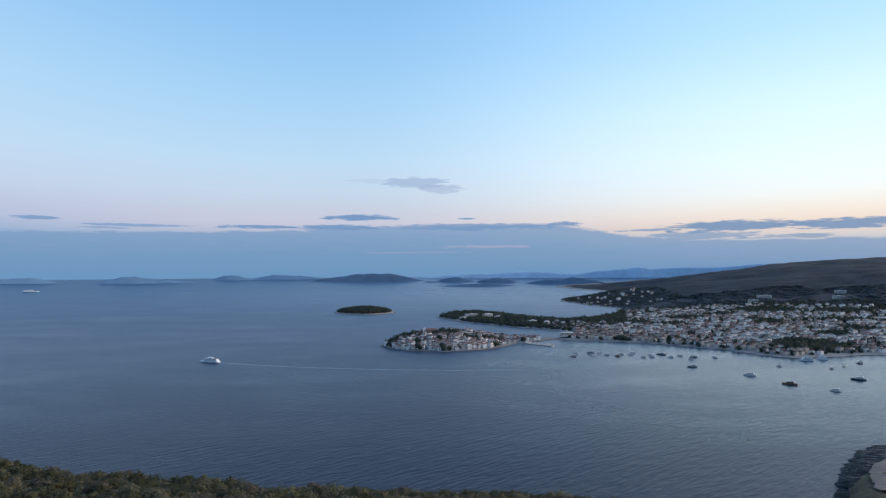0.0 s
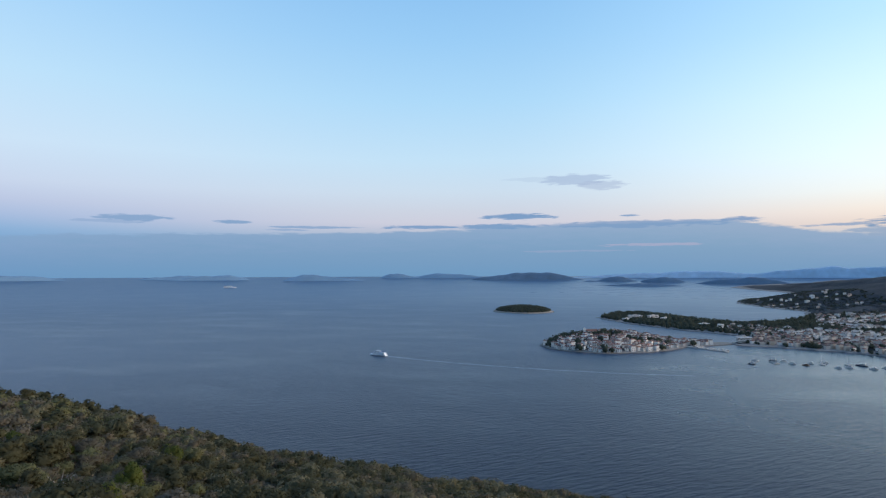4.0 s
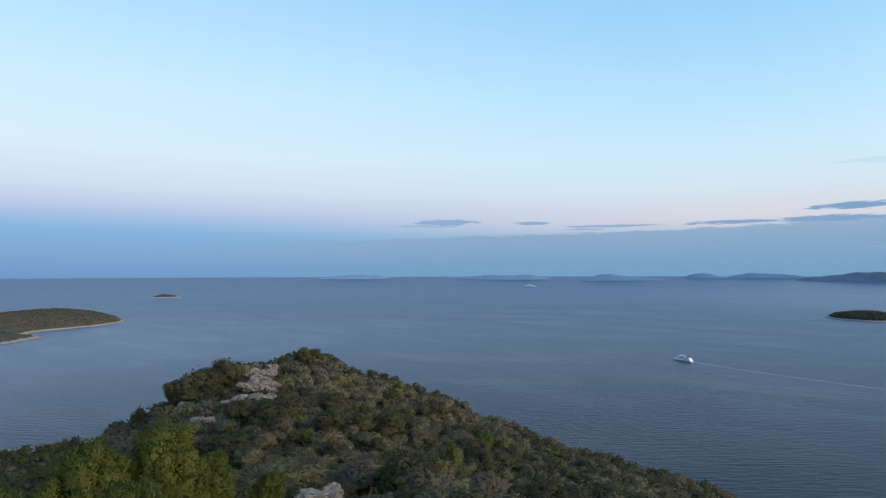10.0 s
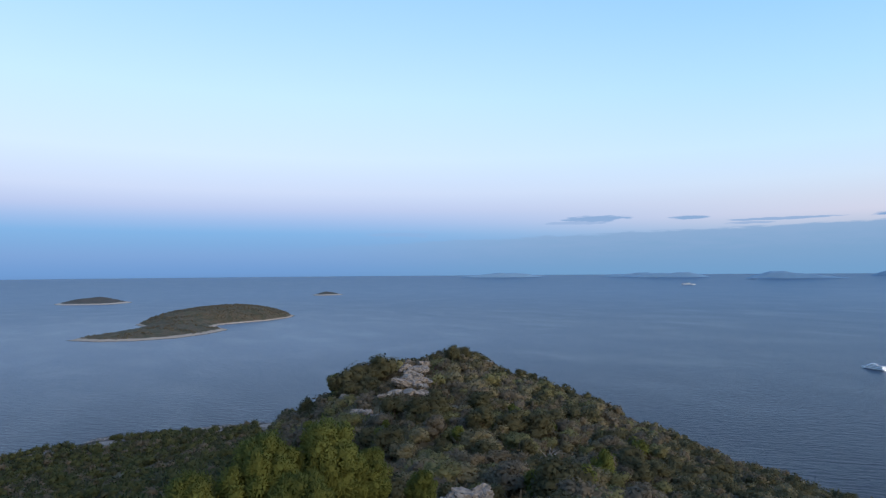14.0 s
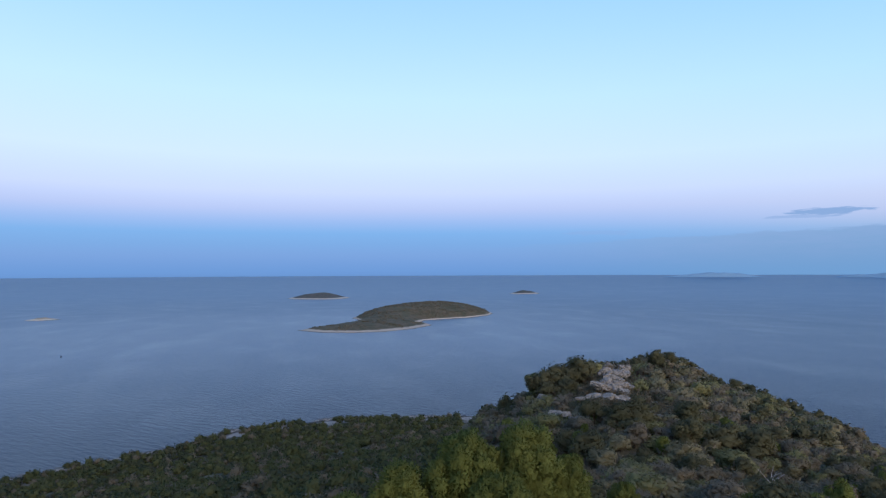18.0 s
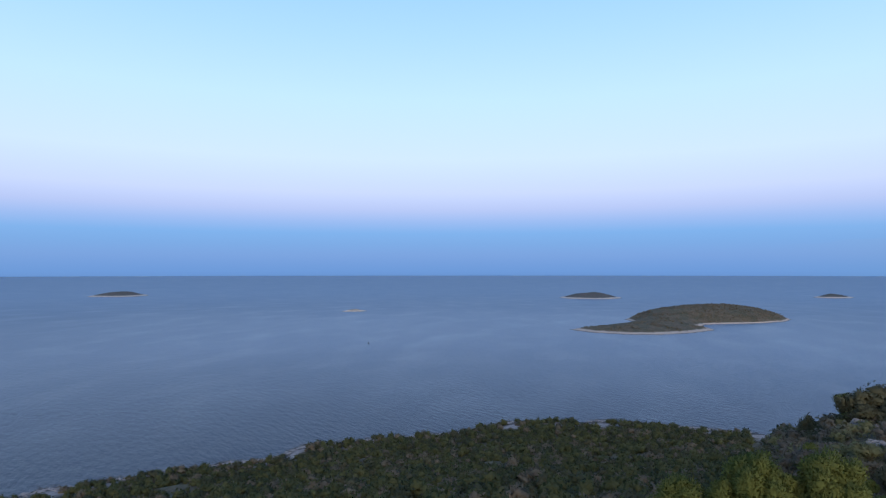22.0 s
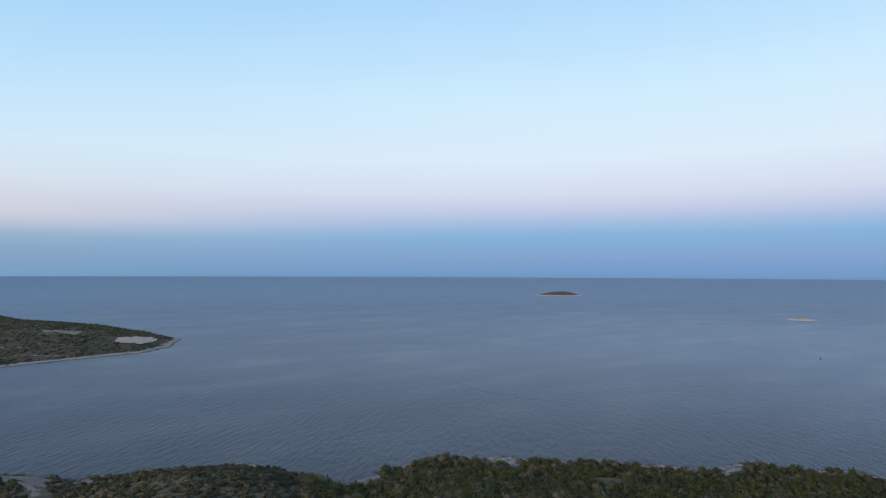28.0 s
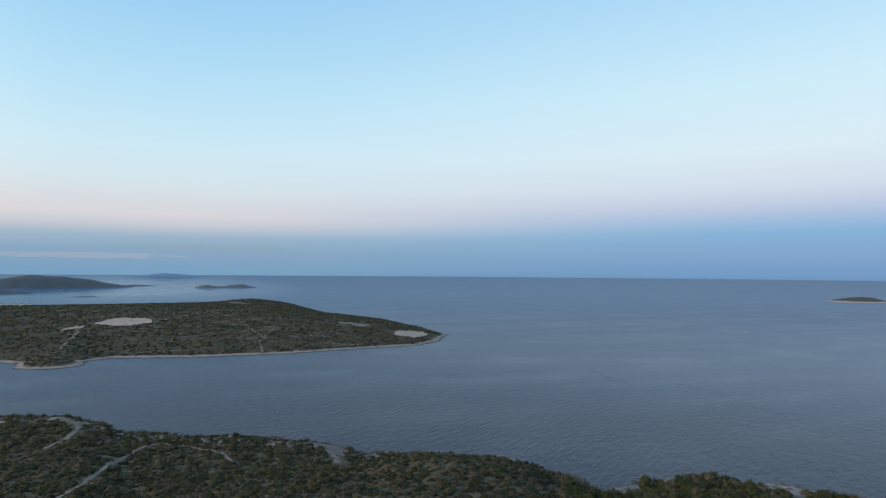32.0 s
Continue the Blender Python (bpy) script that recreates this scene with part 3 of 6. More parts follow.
# ---- other land: raised from an outline, height growing with the distance from the shore ----
def shore_distance(px, py, outline):
    """Distance to the outline, positive inside."""
    pts = np.array(outline, float)
    best, inside = np.full(px.shape, 1e9), np.zeros(px.shape, bool)
    for (ax, ay), (bx, by) in zip(pts, np.roll(pts, -1, 0)):
        dx, dy = bx - ax, by - ay
        t = np.clip(((px - ax) * dx + (py - ay) * dy) / (dx * dx + dy * dy), 0, 1)
        best = np.minimum(best, np.hypot(px - ax - t * dx, py - ay - t * dy))
        if ay != by:
            cut = (ay > py) != (by > py)
            inside ^= cut & (px < (bx - ax) * (py - ay) / (by - ay) + ax)
    return np.where(inside, best, -best)


class Land:
    """A piece of land with an outline on the plan and a rule for its height."""

    def __init__(self, outline, rule, rough=0.0, jag=0.0):
        self.outline, self.rule, self.rough, self.jag = outline, rule, rough, jag

    def height(self, x, y):
        x, y = np.asarray(x, float), np.asarray(y, float)
        d = shore_distance(x, y, self.outline) + self.jag * fbm(x, y, self.jag * 7 + 1, 3, 1.0)
        z = np.where(d > 0, self.rule(np.maximum(d, 0), x, y), d * 0.4)
        if self.rough:
            z = z + np.clip(d / 25, 0, 1) * self.rough * fbm(x, y, 26, 4, 3.0)
        return z + sea_level(np.hypot(x, y))

    def build(self, name, step, mat, label, category="island"):
        pts = np.array(self.outline, float)
        lo, hi = pts.min(0) - 3 * step, pts.max(0) + 3 * step
        xs, ys = np.arange(lo[0], hi[0], step), np.arange(lo[1], hi[1], step)
        X, Y = np.meshgrid(xs, ys, indexing="ij")
        Z = self.height(X, Y)
        keep = (shore_distance(X, Y, self.outline) > -3 * step - 20).ravel()
        f = grid_faces(len(xs), len(ys))
        f = f[keep[f].all(1)]
        used, inv = np.unique(f, return_inverse=True)
        v = np.stack([X, Y, Z], -1).reshape(-1, 3)[used]
        ob = new(name, with_rise(tri_mesh(name, v, inv.reshape(-1, 4), mat), v[:, 2] - sea_level(np.hypot(v[:, 0], v[:, 1]))))
        return tagged(ob, label, category, kind="structure")


def dome(h, s):
    return lambda d, x, y: h * (1 - np.exp(-d / s))


def ellipse(cx, cy, a, b, turn, n=28, wob=0.08, seed=0):
    rng = np.random.RandomState(seed)
    ph = rng.rand(3) * 6.28
    out = []
    for t in np.linspace(0, 2 * math.pi, n, endpoint=False):
        k = 1 + wob * (math.sin(2 * t + ph[0]) + 0.6 * math.sin(3 * t + ph[1]) + 0.4 * math.sin(5 * t + ph[2]))
        u, w = a * k * math.cos(t), b * k * math.sin(t)
        out.append((cx + u * math.cos(turn) - w * math.sin(turn), cy + u * math.sin(turn) + w * math.cos(turn)))
    return out


# twin-lobed island
twin = Land([(-1648, 38), (-1575, 90), (-1540, 170), (-1548, 250), (-1600, 330), (-1690, 408), (-1745, 412), (-1800, 400), (-1862, 425), (-1895, 500), (-1940, 600), (-2020, 690),
             (-2110, 735), (-2230, 740), (-2330, 690), (-2380, 580), (-2340, 440), (-2250, 320), (-2130, 255), (-2020, 225), (-1930, 235), (-1850, 200), (-1760, 120)],
            lambda d, x, y: np.minimum(18 + np.clip((-x - 1780) / 180, 0, 1) * 31, 60) * (1 - np.exp(-d / 85)), 1.6, 5)
twin.build("twin_island", 7, ISLE, "low twin-lobed island of green-brown scrub with a pale rock rim")
REEF = hill_ground("reef_rock", (0.26, 0.22, 0.165), (0.34, 0.285, 0.21), (0.38, 0.33, 0.26), (0.55, 0.48, 0.38))
# the small islands


def far_spot(az, d):
    """Plan place and scale of a thing that stands d metres off."""
    r = float(drawn_in(d))
    x, y = polar(az, r)
    return float(x), float(y), r / d


def islet(name, az, d, half, deep, h, mat, label, seed, cut=0.5):
    x, y, k = far_spot(az, d)
    turn = radians(az)
    land = Land(ellipse(x, y, half * k, deep * k, turn, 26, 0.07, seed), lambda d, x, y: 1.4 * k * np.minimum(d / (6 * k), 1) + h * k * np.clip(d / (deep * k * 1.05), 0, 1) ** (1.0 + cut), 1.0 * k, 3 * k)
    land.build(name, max(3.0, half * k / 26), mat, label)
    return land


isle_wood = Land(ellipse(-368, 2370, 118, 150, radians(8), 30, 0.05, 3), dome(20, 60), 1.5, 4)
isle_wood.build("wooded_island", 6, ISLE, "small round island covered in dark pine wood")
# island ground greyed in its base colours to imitate haze over the far islets
ISLE_FAR = hill_ground("hazy_islet_ground", (0.060, 0.066, 0.062), (0.088, 0.084, 0.076), (0.12, 0.11, 0.10), (0.46, 0.41, 0.35), 1.3)
islet("islet_long", 86.7, 3660, 165, 120, 38, ISLE_FAR, "low scrub-covered islet with a pale rocky shore", 5)
islet("islet_low", 67.8, 4250, 105, 70, 21, ISLE_FAR, "low brownish islet on the open sea", 6)
islet("islet_far", 127.9, 4400, 165, 110, 31, ISLE_FAR, "dark low islet with a thin pale rim", 7)
islet("reef", 108.4, 2385, 50, 30, 7, REEF, "bare flat limestone reef barely above the water", 8, 0.8)

# headland across the bay, with clearings and old terraces
cape = Land([(-440, -1375), (-415, -1318), (-345, -1255), (-222, -1232), (-65, -1190), (83, -1186), (225, -1208), (258, -1175), (252, -1122), (300, -1098), (352, -1120), (362, -1180),
             (420, -1205), (560, -1180), (800, -1100), (1200, -1000), (1700, -1500), (1600, -2300), (1100, -2700), (640, -2640), (330, -2700), (60, -2820), (-150, -2900), (-215, -2860), (-240, -2700),
             (-300, -2300), (-440, -1950), (-480, -1650), (-480, -1450)],
            lambda d, x, y: 66 * (1 - np.exp(-d / 420)) + 13 * np.exp(-((x + 60) ** 2 + (y + 2600) ** 2) / 170.0**2) * np.clip(d / 80, 0, 1), 1.5, 6)
cape.build("cape", 11, CAPE, "broad low headland of dark scrub with pale clearings and terraces", "headland")

# mainland with the town: gentle rise from the bay, a long bare ridge behind
RIDGE = [(-50, 250), (-40, 240), (-34, 226), (-31, 214), (-28, 206), (-25, 186), (-22, 160), (-19, 140), (-17, 128), (-14, 112), (-12, 90), (-9, 55), (0, 40)]


def main_rule(d, x, y):
    az, r = np.degrees(np.arctan2(-x, y)), np.hypot(x, y)
    zr = np.interp(az, [p[0] for p in RIDGE], [p[1] for p in RIDGE])
    low = 0.9 + 46 * (1 - np.exp(-d / 700))
    up = np.clip((r - 2000) / 1850, 0, 1)
    bump = 7 * fbm(x, y, 600, 3, 4.0) * np.clip((r - 2000) / 800, 0, 1)
    return low + np.clip(d / 350, 0, 1) * (up * up * (3 - 2 * up)) * np.maximum(zr - 46 - sea_level(r), 0) + np.clip(d / 200, 0, 1) * bump


main = Land([(211, 1366), (286, 1340), (373, 1305), (442, 1236), (503, 1172), (525, 1112), (561, 1068), (644, 1080), (740, 1112), (800, 1050), (900, 930), (1300, 500), (3300, 900), (3900, 1900),
             (3500, 3000), (2600, 3900), (1700, 4350), (1250, 4380), (1102, 4240), (903, 4200), (698, 4110), (610, 3996), (690, 3830), (790, 3690), (880, 3540), (920, 3470), (843, 3380), (700, 3320), (560, 3240), (500, 3100),
             (482, 2972), (557, 2708), (642, 2540), (560, 2250), (440, 2050), (330, 1900), (235, 2010),
             (160, 2190), (60, 2330), (-40, 2250), (-85, 2080), (-52, 1985), (28, 1828), (132, 1692), (210, 1620), (245, 1590), (262, 1500), (225, 1430)], main_rule, 0.0, 4)
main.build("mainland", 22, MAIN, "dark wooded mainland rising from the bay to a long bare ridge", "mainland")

old = Land([(-166, 1272), (-140, 1215), (-103, 1186), (-37, 1168), (39, 1198), (85, 1245), (122, 1310), (205, 1372), (232, 1400), (205, 1418), (130, 1392), (70, 1420), (-20, 1440), (-100, 1415), (-150, 1350)],
           lambda d, x, y: 1.6 + 28 * (1 - np.exp(-np.maximum(d - 8, 0) / 74)) * np.clip((135 - x) / 120, 0.12, 1), 0.0, 1)
PAVING = hill_ground("town_paving", (0.07, 0.065, 0.058), (0.09, 0.085, 0.075), (0.13, 0.12, 0.11), (0.28, 0.26, 0.23))
old.build("town_island", 4, PAVING, "stone-edged island that carries the old town", "island")

# far islands and mountains on the horizon, the air's haze painted into their base colours
HAZE_NEAR = plain("hazed_island_near", (0.118, 0.178, 0.250), 1.0, 0, 0.02, 0.14)
HAZE_DUSK = plain("hazed_island_dusk", (0.115, 0.135, 0.150), 1.0, 0, 0.02, 0.14)
HAZE_MID = plain("hazed_ridge", (0.40, 0.53, 0.66), 1.0, 0, 0.02, 0.12)
HAZE_FAR = plain("hazed_island_far", (0.165, 0.268, 0.382), 1.0, 0, 0.01, 0.08)


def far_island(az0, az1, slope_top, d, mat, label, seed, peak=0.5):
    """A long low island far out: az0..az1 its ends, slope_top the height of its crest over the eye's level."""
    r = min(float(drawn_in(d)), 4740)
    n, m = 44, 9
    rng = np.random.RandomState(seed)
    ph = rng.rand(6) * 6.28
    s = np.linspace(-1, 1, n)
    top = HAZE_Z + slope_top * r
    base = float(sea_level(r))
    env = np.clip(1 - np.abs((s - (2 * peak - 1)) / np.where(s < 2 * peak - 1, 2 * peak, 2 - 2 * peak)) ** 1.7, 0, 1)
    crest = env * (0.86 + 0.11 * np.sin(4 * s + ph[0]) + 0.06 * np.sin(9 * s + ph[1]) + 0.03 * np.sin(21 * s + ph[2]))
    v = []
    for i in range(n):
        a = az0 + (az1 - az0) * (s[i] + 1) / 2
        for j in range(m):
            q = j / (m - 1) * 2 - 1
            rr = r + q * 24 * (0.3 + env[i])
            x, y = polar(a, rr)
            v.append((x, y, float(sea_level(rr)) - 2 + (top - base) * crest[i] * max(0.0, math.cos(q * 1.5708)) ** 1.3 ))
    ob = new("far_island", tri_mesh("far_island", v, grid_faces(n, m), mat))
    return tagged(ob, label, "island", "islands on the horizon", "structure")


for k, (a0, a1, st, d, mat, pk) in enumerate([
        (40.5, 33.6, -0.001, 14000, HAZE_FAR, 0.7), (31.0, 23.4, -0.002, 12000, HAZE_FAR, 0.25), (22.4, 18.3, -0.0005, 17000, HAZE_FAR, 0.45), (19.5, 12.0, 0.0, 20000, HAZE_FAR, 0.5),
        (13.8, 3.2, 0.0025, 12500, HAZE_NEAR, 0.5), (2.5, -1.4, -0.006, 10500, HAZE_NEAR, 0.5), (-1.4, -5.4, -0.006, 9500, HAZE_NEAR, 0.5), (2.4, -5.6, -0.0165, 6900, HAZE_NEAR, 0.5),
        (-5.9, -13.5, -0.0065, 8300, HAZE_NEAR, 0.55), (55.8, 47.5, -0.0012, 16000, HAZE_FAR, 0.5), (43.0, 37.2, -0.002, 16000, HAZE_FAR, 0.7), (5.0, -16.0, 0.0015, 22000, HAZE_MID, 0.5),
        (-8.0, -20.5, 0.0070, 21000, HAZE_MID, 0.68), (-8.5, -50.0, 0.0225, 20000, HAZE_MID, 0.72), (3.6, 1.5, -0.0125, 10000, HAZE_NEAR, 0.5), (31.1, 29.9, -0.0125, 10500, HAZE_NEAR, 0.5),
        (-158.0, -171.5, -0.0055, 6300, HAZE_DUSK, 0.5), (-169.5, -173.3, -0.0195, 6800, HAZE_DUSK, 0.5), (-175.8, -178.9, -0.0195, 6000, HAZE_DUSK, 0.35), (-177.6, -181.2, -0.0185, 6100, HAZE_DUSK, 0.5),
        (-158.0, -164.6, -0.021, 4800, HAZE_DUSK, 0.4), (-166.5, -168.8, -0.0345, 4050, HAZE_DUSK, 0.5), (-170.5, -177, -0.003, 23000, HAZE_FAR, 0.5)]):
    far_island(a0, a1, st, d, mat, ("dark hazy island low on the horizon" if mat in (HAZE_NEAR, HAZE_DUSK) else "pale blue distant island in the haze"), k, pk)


# ---- plants ----
def leaf_cards(rng, centre, spread, n, size, spike=0.0):
    """n small bent leaf sprays round a centre, each two triangles."""
    d = rng.normal(size=(n, 3))
    d /= np.linalg.norm(d, axis=1, keepdims=True)
    c = centre + d * spread * (0.5 + 0.42 * rng.rand(n, 1))
    t = np.cross(d, rng.normal(size=(n, 3)))
    t /= np.linalg.norm(t, axis=1, keepdims=True) + 1e-9
    b = np.cross(d, t) * (1 - spike) + (0.9 + spike) * d * (rng.rand(n, 1) - 0.2 + 0.5 * spike)
    s = size * (0.6 + 0.8 * rng.rand(n, 1))
    t = t * (1 - 0.55 * spike)
    v = np.stack([c - t * s * 0.5, c + t * s * 0.5, c + t * s * 0.25 + b * s, c - t * s * 0.35 + b * s * 0.8], 1).reshape(-1, 3)
    k = np.arange(n)[:, None] * 4
    return v, np.concatenate([k + [0, 1, 2], k + [0, 2, 3]])


def crown(seed, w, h, clumps, leaves, size, ball=BALL1, lobes=0.34, low=0.12, taper=0.0, core=0.62, spike=0.0):
    """A crown of uneven clumps with leaf sprays; returns vertices, triangles and the rounded form's normals, base at z = 0."""
    rng = np.random.RandomState(seed)
    V, F, N, n = [], [], [], 0
    mid = np.array([0, 0, h * 0.35])
    for _ in range(clumps):
        d = rng.normal(size=3)
        d /= np.linalg.norm(d)
        q = rng.rand() ** 0.4 * 0.72
        zc = h * (low + (1 - low) * (0.5 + 0.5 * d[2] * q))
        k = 1 - taper * zc / h
        c = np.array([d[0] * q * w / 2 * k, d[1] * q * w / 2 * k, zc])
        rad = lobes * min(w, h * 1.1) / 2 * (0.7 + 0.7 * rng.rand()) * (0.6 + 0.4 * k)
        bv, bf = ball
        wob = 1 + 0.28 * np.sin(bv @ rng.normal(size=3) * 3.0 + rng.rand() * 6) + 0.12 * rng.normal(size=len(bv))
        v = c + bv * wob[:, None] * rad * core * [1.05, 1.05, 0.85]
        V.append(v), F.append(bf + n)
        n += len(v)
        if leaves:
            lv, lf = leaf_cards(rng, c, rad, leaves, size, spike)
            V.append(lv), F.append(lf + n)
            n += len(lv)
            v = np.concatenate([v, lv])
        out, far = v - c, v - mid
        N.append(out / (np.linalg.norm(out, axis=1, keepdims=True) + 1e-6) + 0.8 * far / (np.linalg.norm(far, axis=1, keepdims=True) + 1e-6) + [0, 0, 0.15])
    N = np.concatenate(N)
    return np.concatenate(V), np.concatenate(F), N / (np.linalg.norm(N, axis=1, keepdims=True) + 1e-6)


def crown_mesh(name, shape, mat):
    v, f, n = shape
    return tri_mesh(name, v, f, mat, normals=n)


def trunk(seed, h, r, limbs):
    """A tapered, bent trunk with limbs, as triangles."""
    rng = np.random.RandomState(seed)
    V, F, n = [], [], 0

    def tube(p0, p1, r0, r1):
        nonlocal n
        ax = np.subtract(p1, p0)
        ax = ax / np.linalg.norm(ax)
        u = np.cross(ax, [0.3, 0.9, 0.2])
        u /= np.linalg.norm(u)
        w = np.cross(ax, u)
        a = np.arange(6) * math.pi / 3
        c = np.cos(a)[:, None] * u + np.sin(a)[:, None] * w
        V.append(np.concatenate([p0 + c * r0, p1 + c * r1]))
        i = np.arange(6)
        j = (i + 1) % 6
        F.append(np.concatenate([np.stack([i, j, j + 6], 1), np.stack([i, j + 6, i + 6], 1)]) + n)
        n += 12

    lean = rng.normal(size=2) * 0.12 * h
    mid, top = np.array([lean[0] * 0.4, lean[1] * 0.4, h * 0.5]), np.array([lean[0], lean[1], h])
    tube(np.array([0, 0, -0.6]), mid, r, r * 0.75)
    tube(mid, top, r * 0.75, r * 0.35)
    for _ in range(limbs):
        a, e = rng.rand() * 6.28, 0.5 + rng.rand() * 0.5
        q = mid + (top - mid) * rng.rand()
        tube(q, q + np.array([math.cos(a), math.sin(a), e]) * h * 0.42, r * 0.35, r * 0.12)
    return np.concatenate(V), np.concatenate(F)


def scatter(pts, shapes, mats, name, label, category, size, rng, sink=0.25, tall=(0.8, 1.25), vary=(0.65, 1.35)):
    """Countless plants as one mesh: the shapes repeated over the places (x, y, z), each plant in one of the materials."""
    mats = mats if isinstance(mats, list) else [mats]
    V, F, I, N, n = [], [], [], [], 0
    pick = rng.randint(len(shapes), size=len(pts))
    for k, (sv, sf, *sn) in enumerate(shapes):
        p = pts[pick == k]
        if not len(p):
            continue
        a = rng.rand(len(p)) * 6.283
        s = size * rng.uniform(*vary, len(p))
        hz = s * rng.uniform(*tall, len(p))
        c, d = np.cos(a)[:, None], np.sin(a)[:, None]
        x = (sv[:, 0] * c - sv[:, 1] * d) * s[:, None] + p[:, 0:1]
        y = (sv[:, 0] * d + sv[:, 1] * c) * s[:, None] + p[:, 1:2]
        z = sv[:, 2] * hz[:, None] + p[:, 2:3] - sink * hz[:, None]
        V.append(np.stack([x, y, z], -1).reshape(-1, 3))
        for m in sn:
            N.append(np.stack([m[:, 0] * c - m[:, 1] * d, m[:, 0] * d + m[:, 1] * c, m[:, 2] + 0 * c], -1).reshape(-1, 3))
        F.append((sf[None] + (np.arange(len(p)) * len(sv))[:, None, None]).reshape(-1, 3) + n)
        I.append(np.repeat(rng.randint(len(mats), size=len(p)), len(sf)))
        n += len(p) * len(sv)
    ob = new(name, tri_mesh(name, np.concatenate(V), np.concatenate(F), mats, np.concatenate(I), normals=np.concatenate(N) if N else None))
    return tagged(ob, label, category, kind="stuff")


def jittered(rng, x0, x1, y0, y1, step):
    X, Y = np.meshgrid(np.arange(x0, x1, step), np.arange(y0, y1, step), indexing="ij")
    return X.ravel() + rng.uniform(-0.48, 0.48, X.size) * step, Y.ravel() + rng.uniform(-0.48, 0.48, X.size) * step


rng = np.random.RandomState(7)
NEAR = 215.0  # within this reach on the knoll every bush is a thing of its own


def on_headland(step, lo, hi, az0, az1, inset=7):
    x, y = jittered(rng, -820, 500, -860, 660, step)
    az, r = np.degrees(np.arctan2(-x, y)), np.hypot(x, y)
    q = (az + 45) % 360 - 45
    k = (r > lo) & (r < hi) & (q > az0) & (q < az1) & (r < ring(SHORE, 1, az) - inset)
    return x[k], y[k], q[k], r[k]


BALL0 = unit_ball(0)
mac_shapes = [crown(40 + i, 1.0, 0.62, 9, 46, 0.058, BALL0, 0.56, 0.1, 0.0, 0.42) for i in range(8)]
low_shapes = [crown(50 + i, 1.0, 0.62, 5, 16, 0.14, BALL0, 0.72, 0.05, 0.0, 0.5) for i in range(12)]
tree_shapes = [crown(60 + i, 1.0, 1.0, 9, 20, 0.1, BALL0, 0.58, 0.25, 0.2, 0.5, 0.35) for i in range(8)]
dot_shapes = [crown(80 + i, 1.0, 0.8, 2, 8, 0.22, BALL0, 1.0, 0.0, 0.0, 0.7) for i in range(8)]

# pine wood on the shaded slope and down to the water
x, y, q, r = on_headland(5.6, 150, 900, 74, 152, 13)
open_ground = fbm(x, y, 110, 3, 9.0)
k = (open_ground < 0.55) & (rng.rand(len(x)) < 0.95)
k &= ((q < 143) | (r > 300)) & ~((q > 144.5) & (r > 415))
pts = np.stack([x, y, headland(x, y)], -1)[k]
scatter(pts, tree_shapes, [PINE_FAR, PINE_FAR, PINE_DARK, PINE_FAR, OAK, PINE_FAR, MACCHIA], "pine_wood", "dense young pine wood on the slope down to the shore", "wood", 7.0, rng, 0.25, (0.55, 1.1), (0.5, 1.45))
x, y, q, r = on_headland(3.0, 90, 330, 72, 130)
k = rng.rand(len(x)) < 0.3
scatter(np.stack([x, y, headland(x, y)], -1)[k], low_shapes, [MACCHIA, OAK], "undergrowth", "low dry undergrowth between the pines", "shrubs", 2.2, rng)
# scrub on the open slopes
x, y, q, r = on_headland(2.7, 76, 640, -16, 76)
k = (fbm(x, y, 30, 3, 6.0) < 0.75) & ((r > NEAR) | (q < 38)) & ((r < 420))
pts, near = np.stack([x, y, headland(x, y)], -1), r < 190
for name, q, shapes in (("scrub", k & near, mac_shapes), ("slope_scrub", k & ~near & (rng.rand(len(x)) < 0.6), low_shapes)):
    scatter(pts[q], shapes, [SHRUB, OAK, OAK, MACCHIA, OAK], name, "dense evergreen scrub covering the ridge", "shrubs", 4.4, rng, 0.2, (0.5, 1.0), (0.5, 1.6))
FIELD_TRACK = [(78, -600), (90, -558), (94, -500), (93, -445), (91, -376), (95, -320)]
SIDE_TRACK = [(79, -598), (47, -568), (22, -537), (14, -480)]


def off_line(x, y, line):
    pts = np.array(line, float)
    best = np.full(np.shape(x), 1e9)
    for (ax, ay), (bx, by) in zip(pts[:-1], pts[1:]):
        t = np.clip(((x - ax) * (bx - ax) + (y - ay) * (by - ay)) / ((bx - ax) ** 2 + (by - ay) ** 2), 0, 1)
        best = np.minimum(best, np.hypot(x - ax - t * (bx - ax), y - ay - t * (by - ay)))
    return best


x, y, q, r = on_headland(4.2, 200, 900, 143, 202, 6)
k = (fbm(x, y, 55, 4, 2.5) < 0.8) & ~((q > 144.5) & (q < 151.5) & (r > 405)) & (rng.rand(len(x)) < 0.93)
k &= (off_line(x, y, FIELD_TRACK) > 3.2) & (off_line(x, y, SIDE_TRACK) > 2.4) & (off_line(x, y, [(155, -555), (150, -603), (158, -682), (172, -712), (192, -738)]) > 4.5)
k &= (off_line(x, y, [(-61, -440), (-66, -500), (-70, -545), (-50, -570)]) > 7)
scatter(np.stack([x, y, headland(x, y)], -1)[k], low_shapes, [MACCHIA, OAK, OAK, CAPE_SCRUB], "heath", "patchy heath of dark shrubs and dry grass", "shrubs", 5.0, rng, 0.25, (0.35, 0.8), (0.4, 1.7))


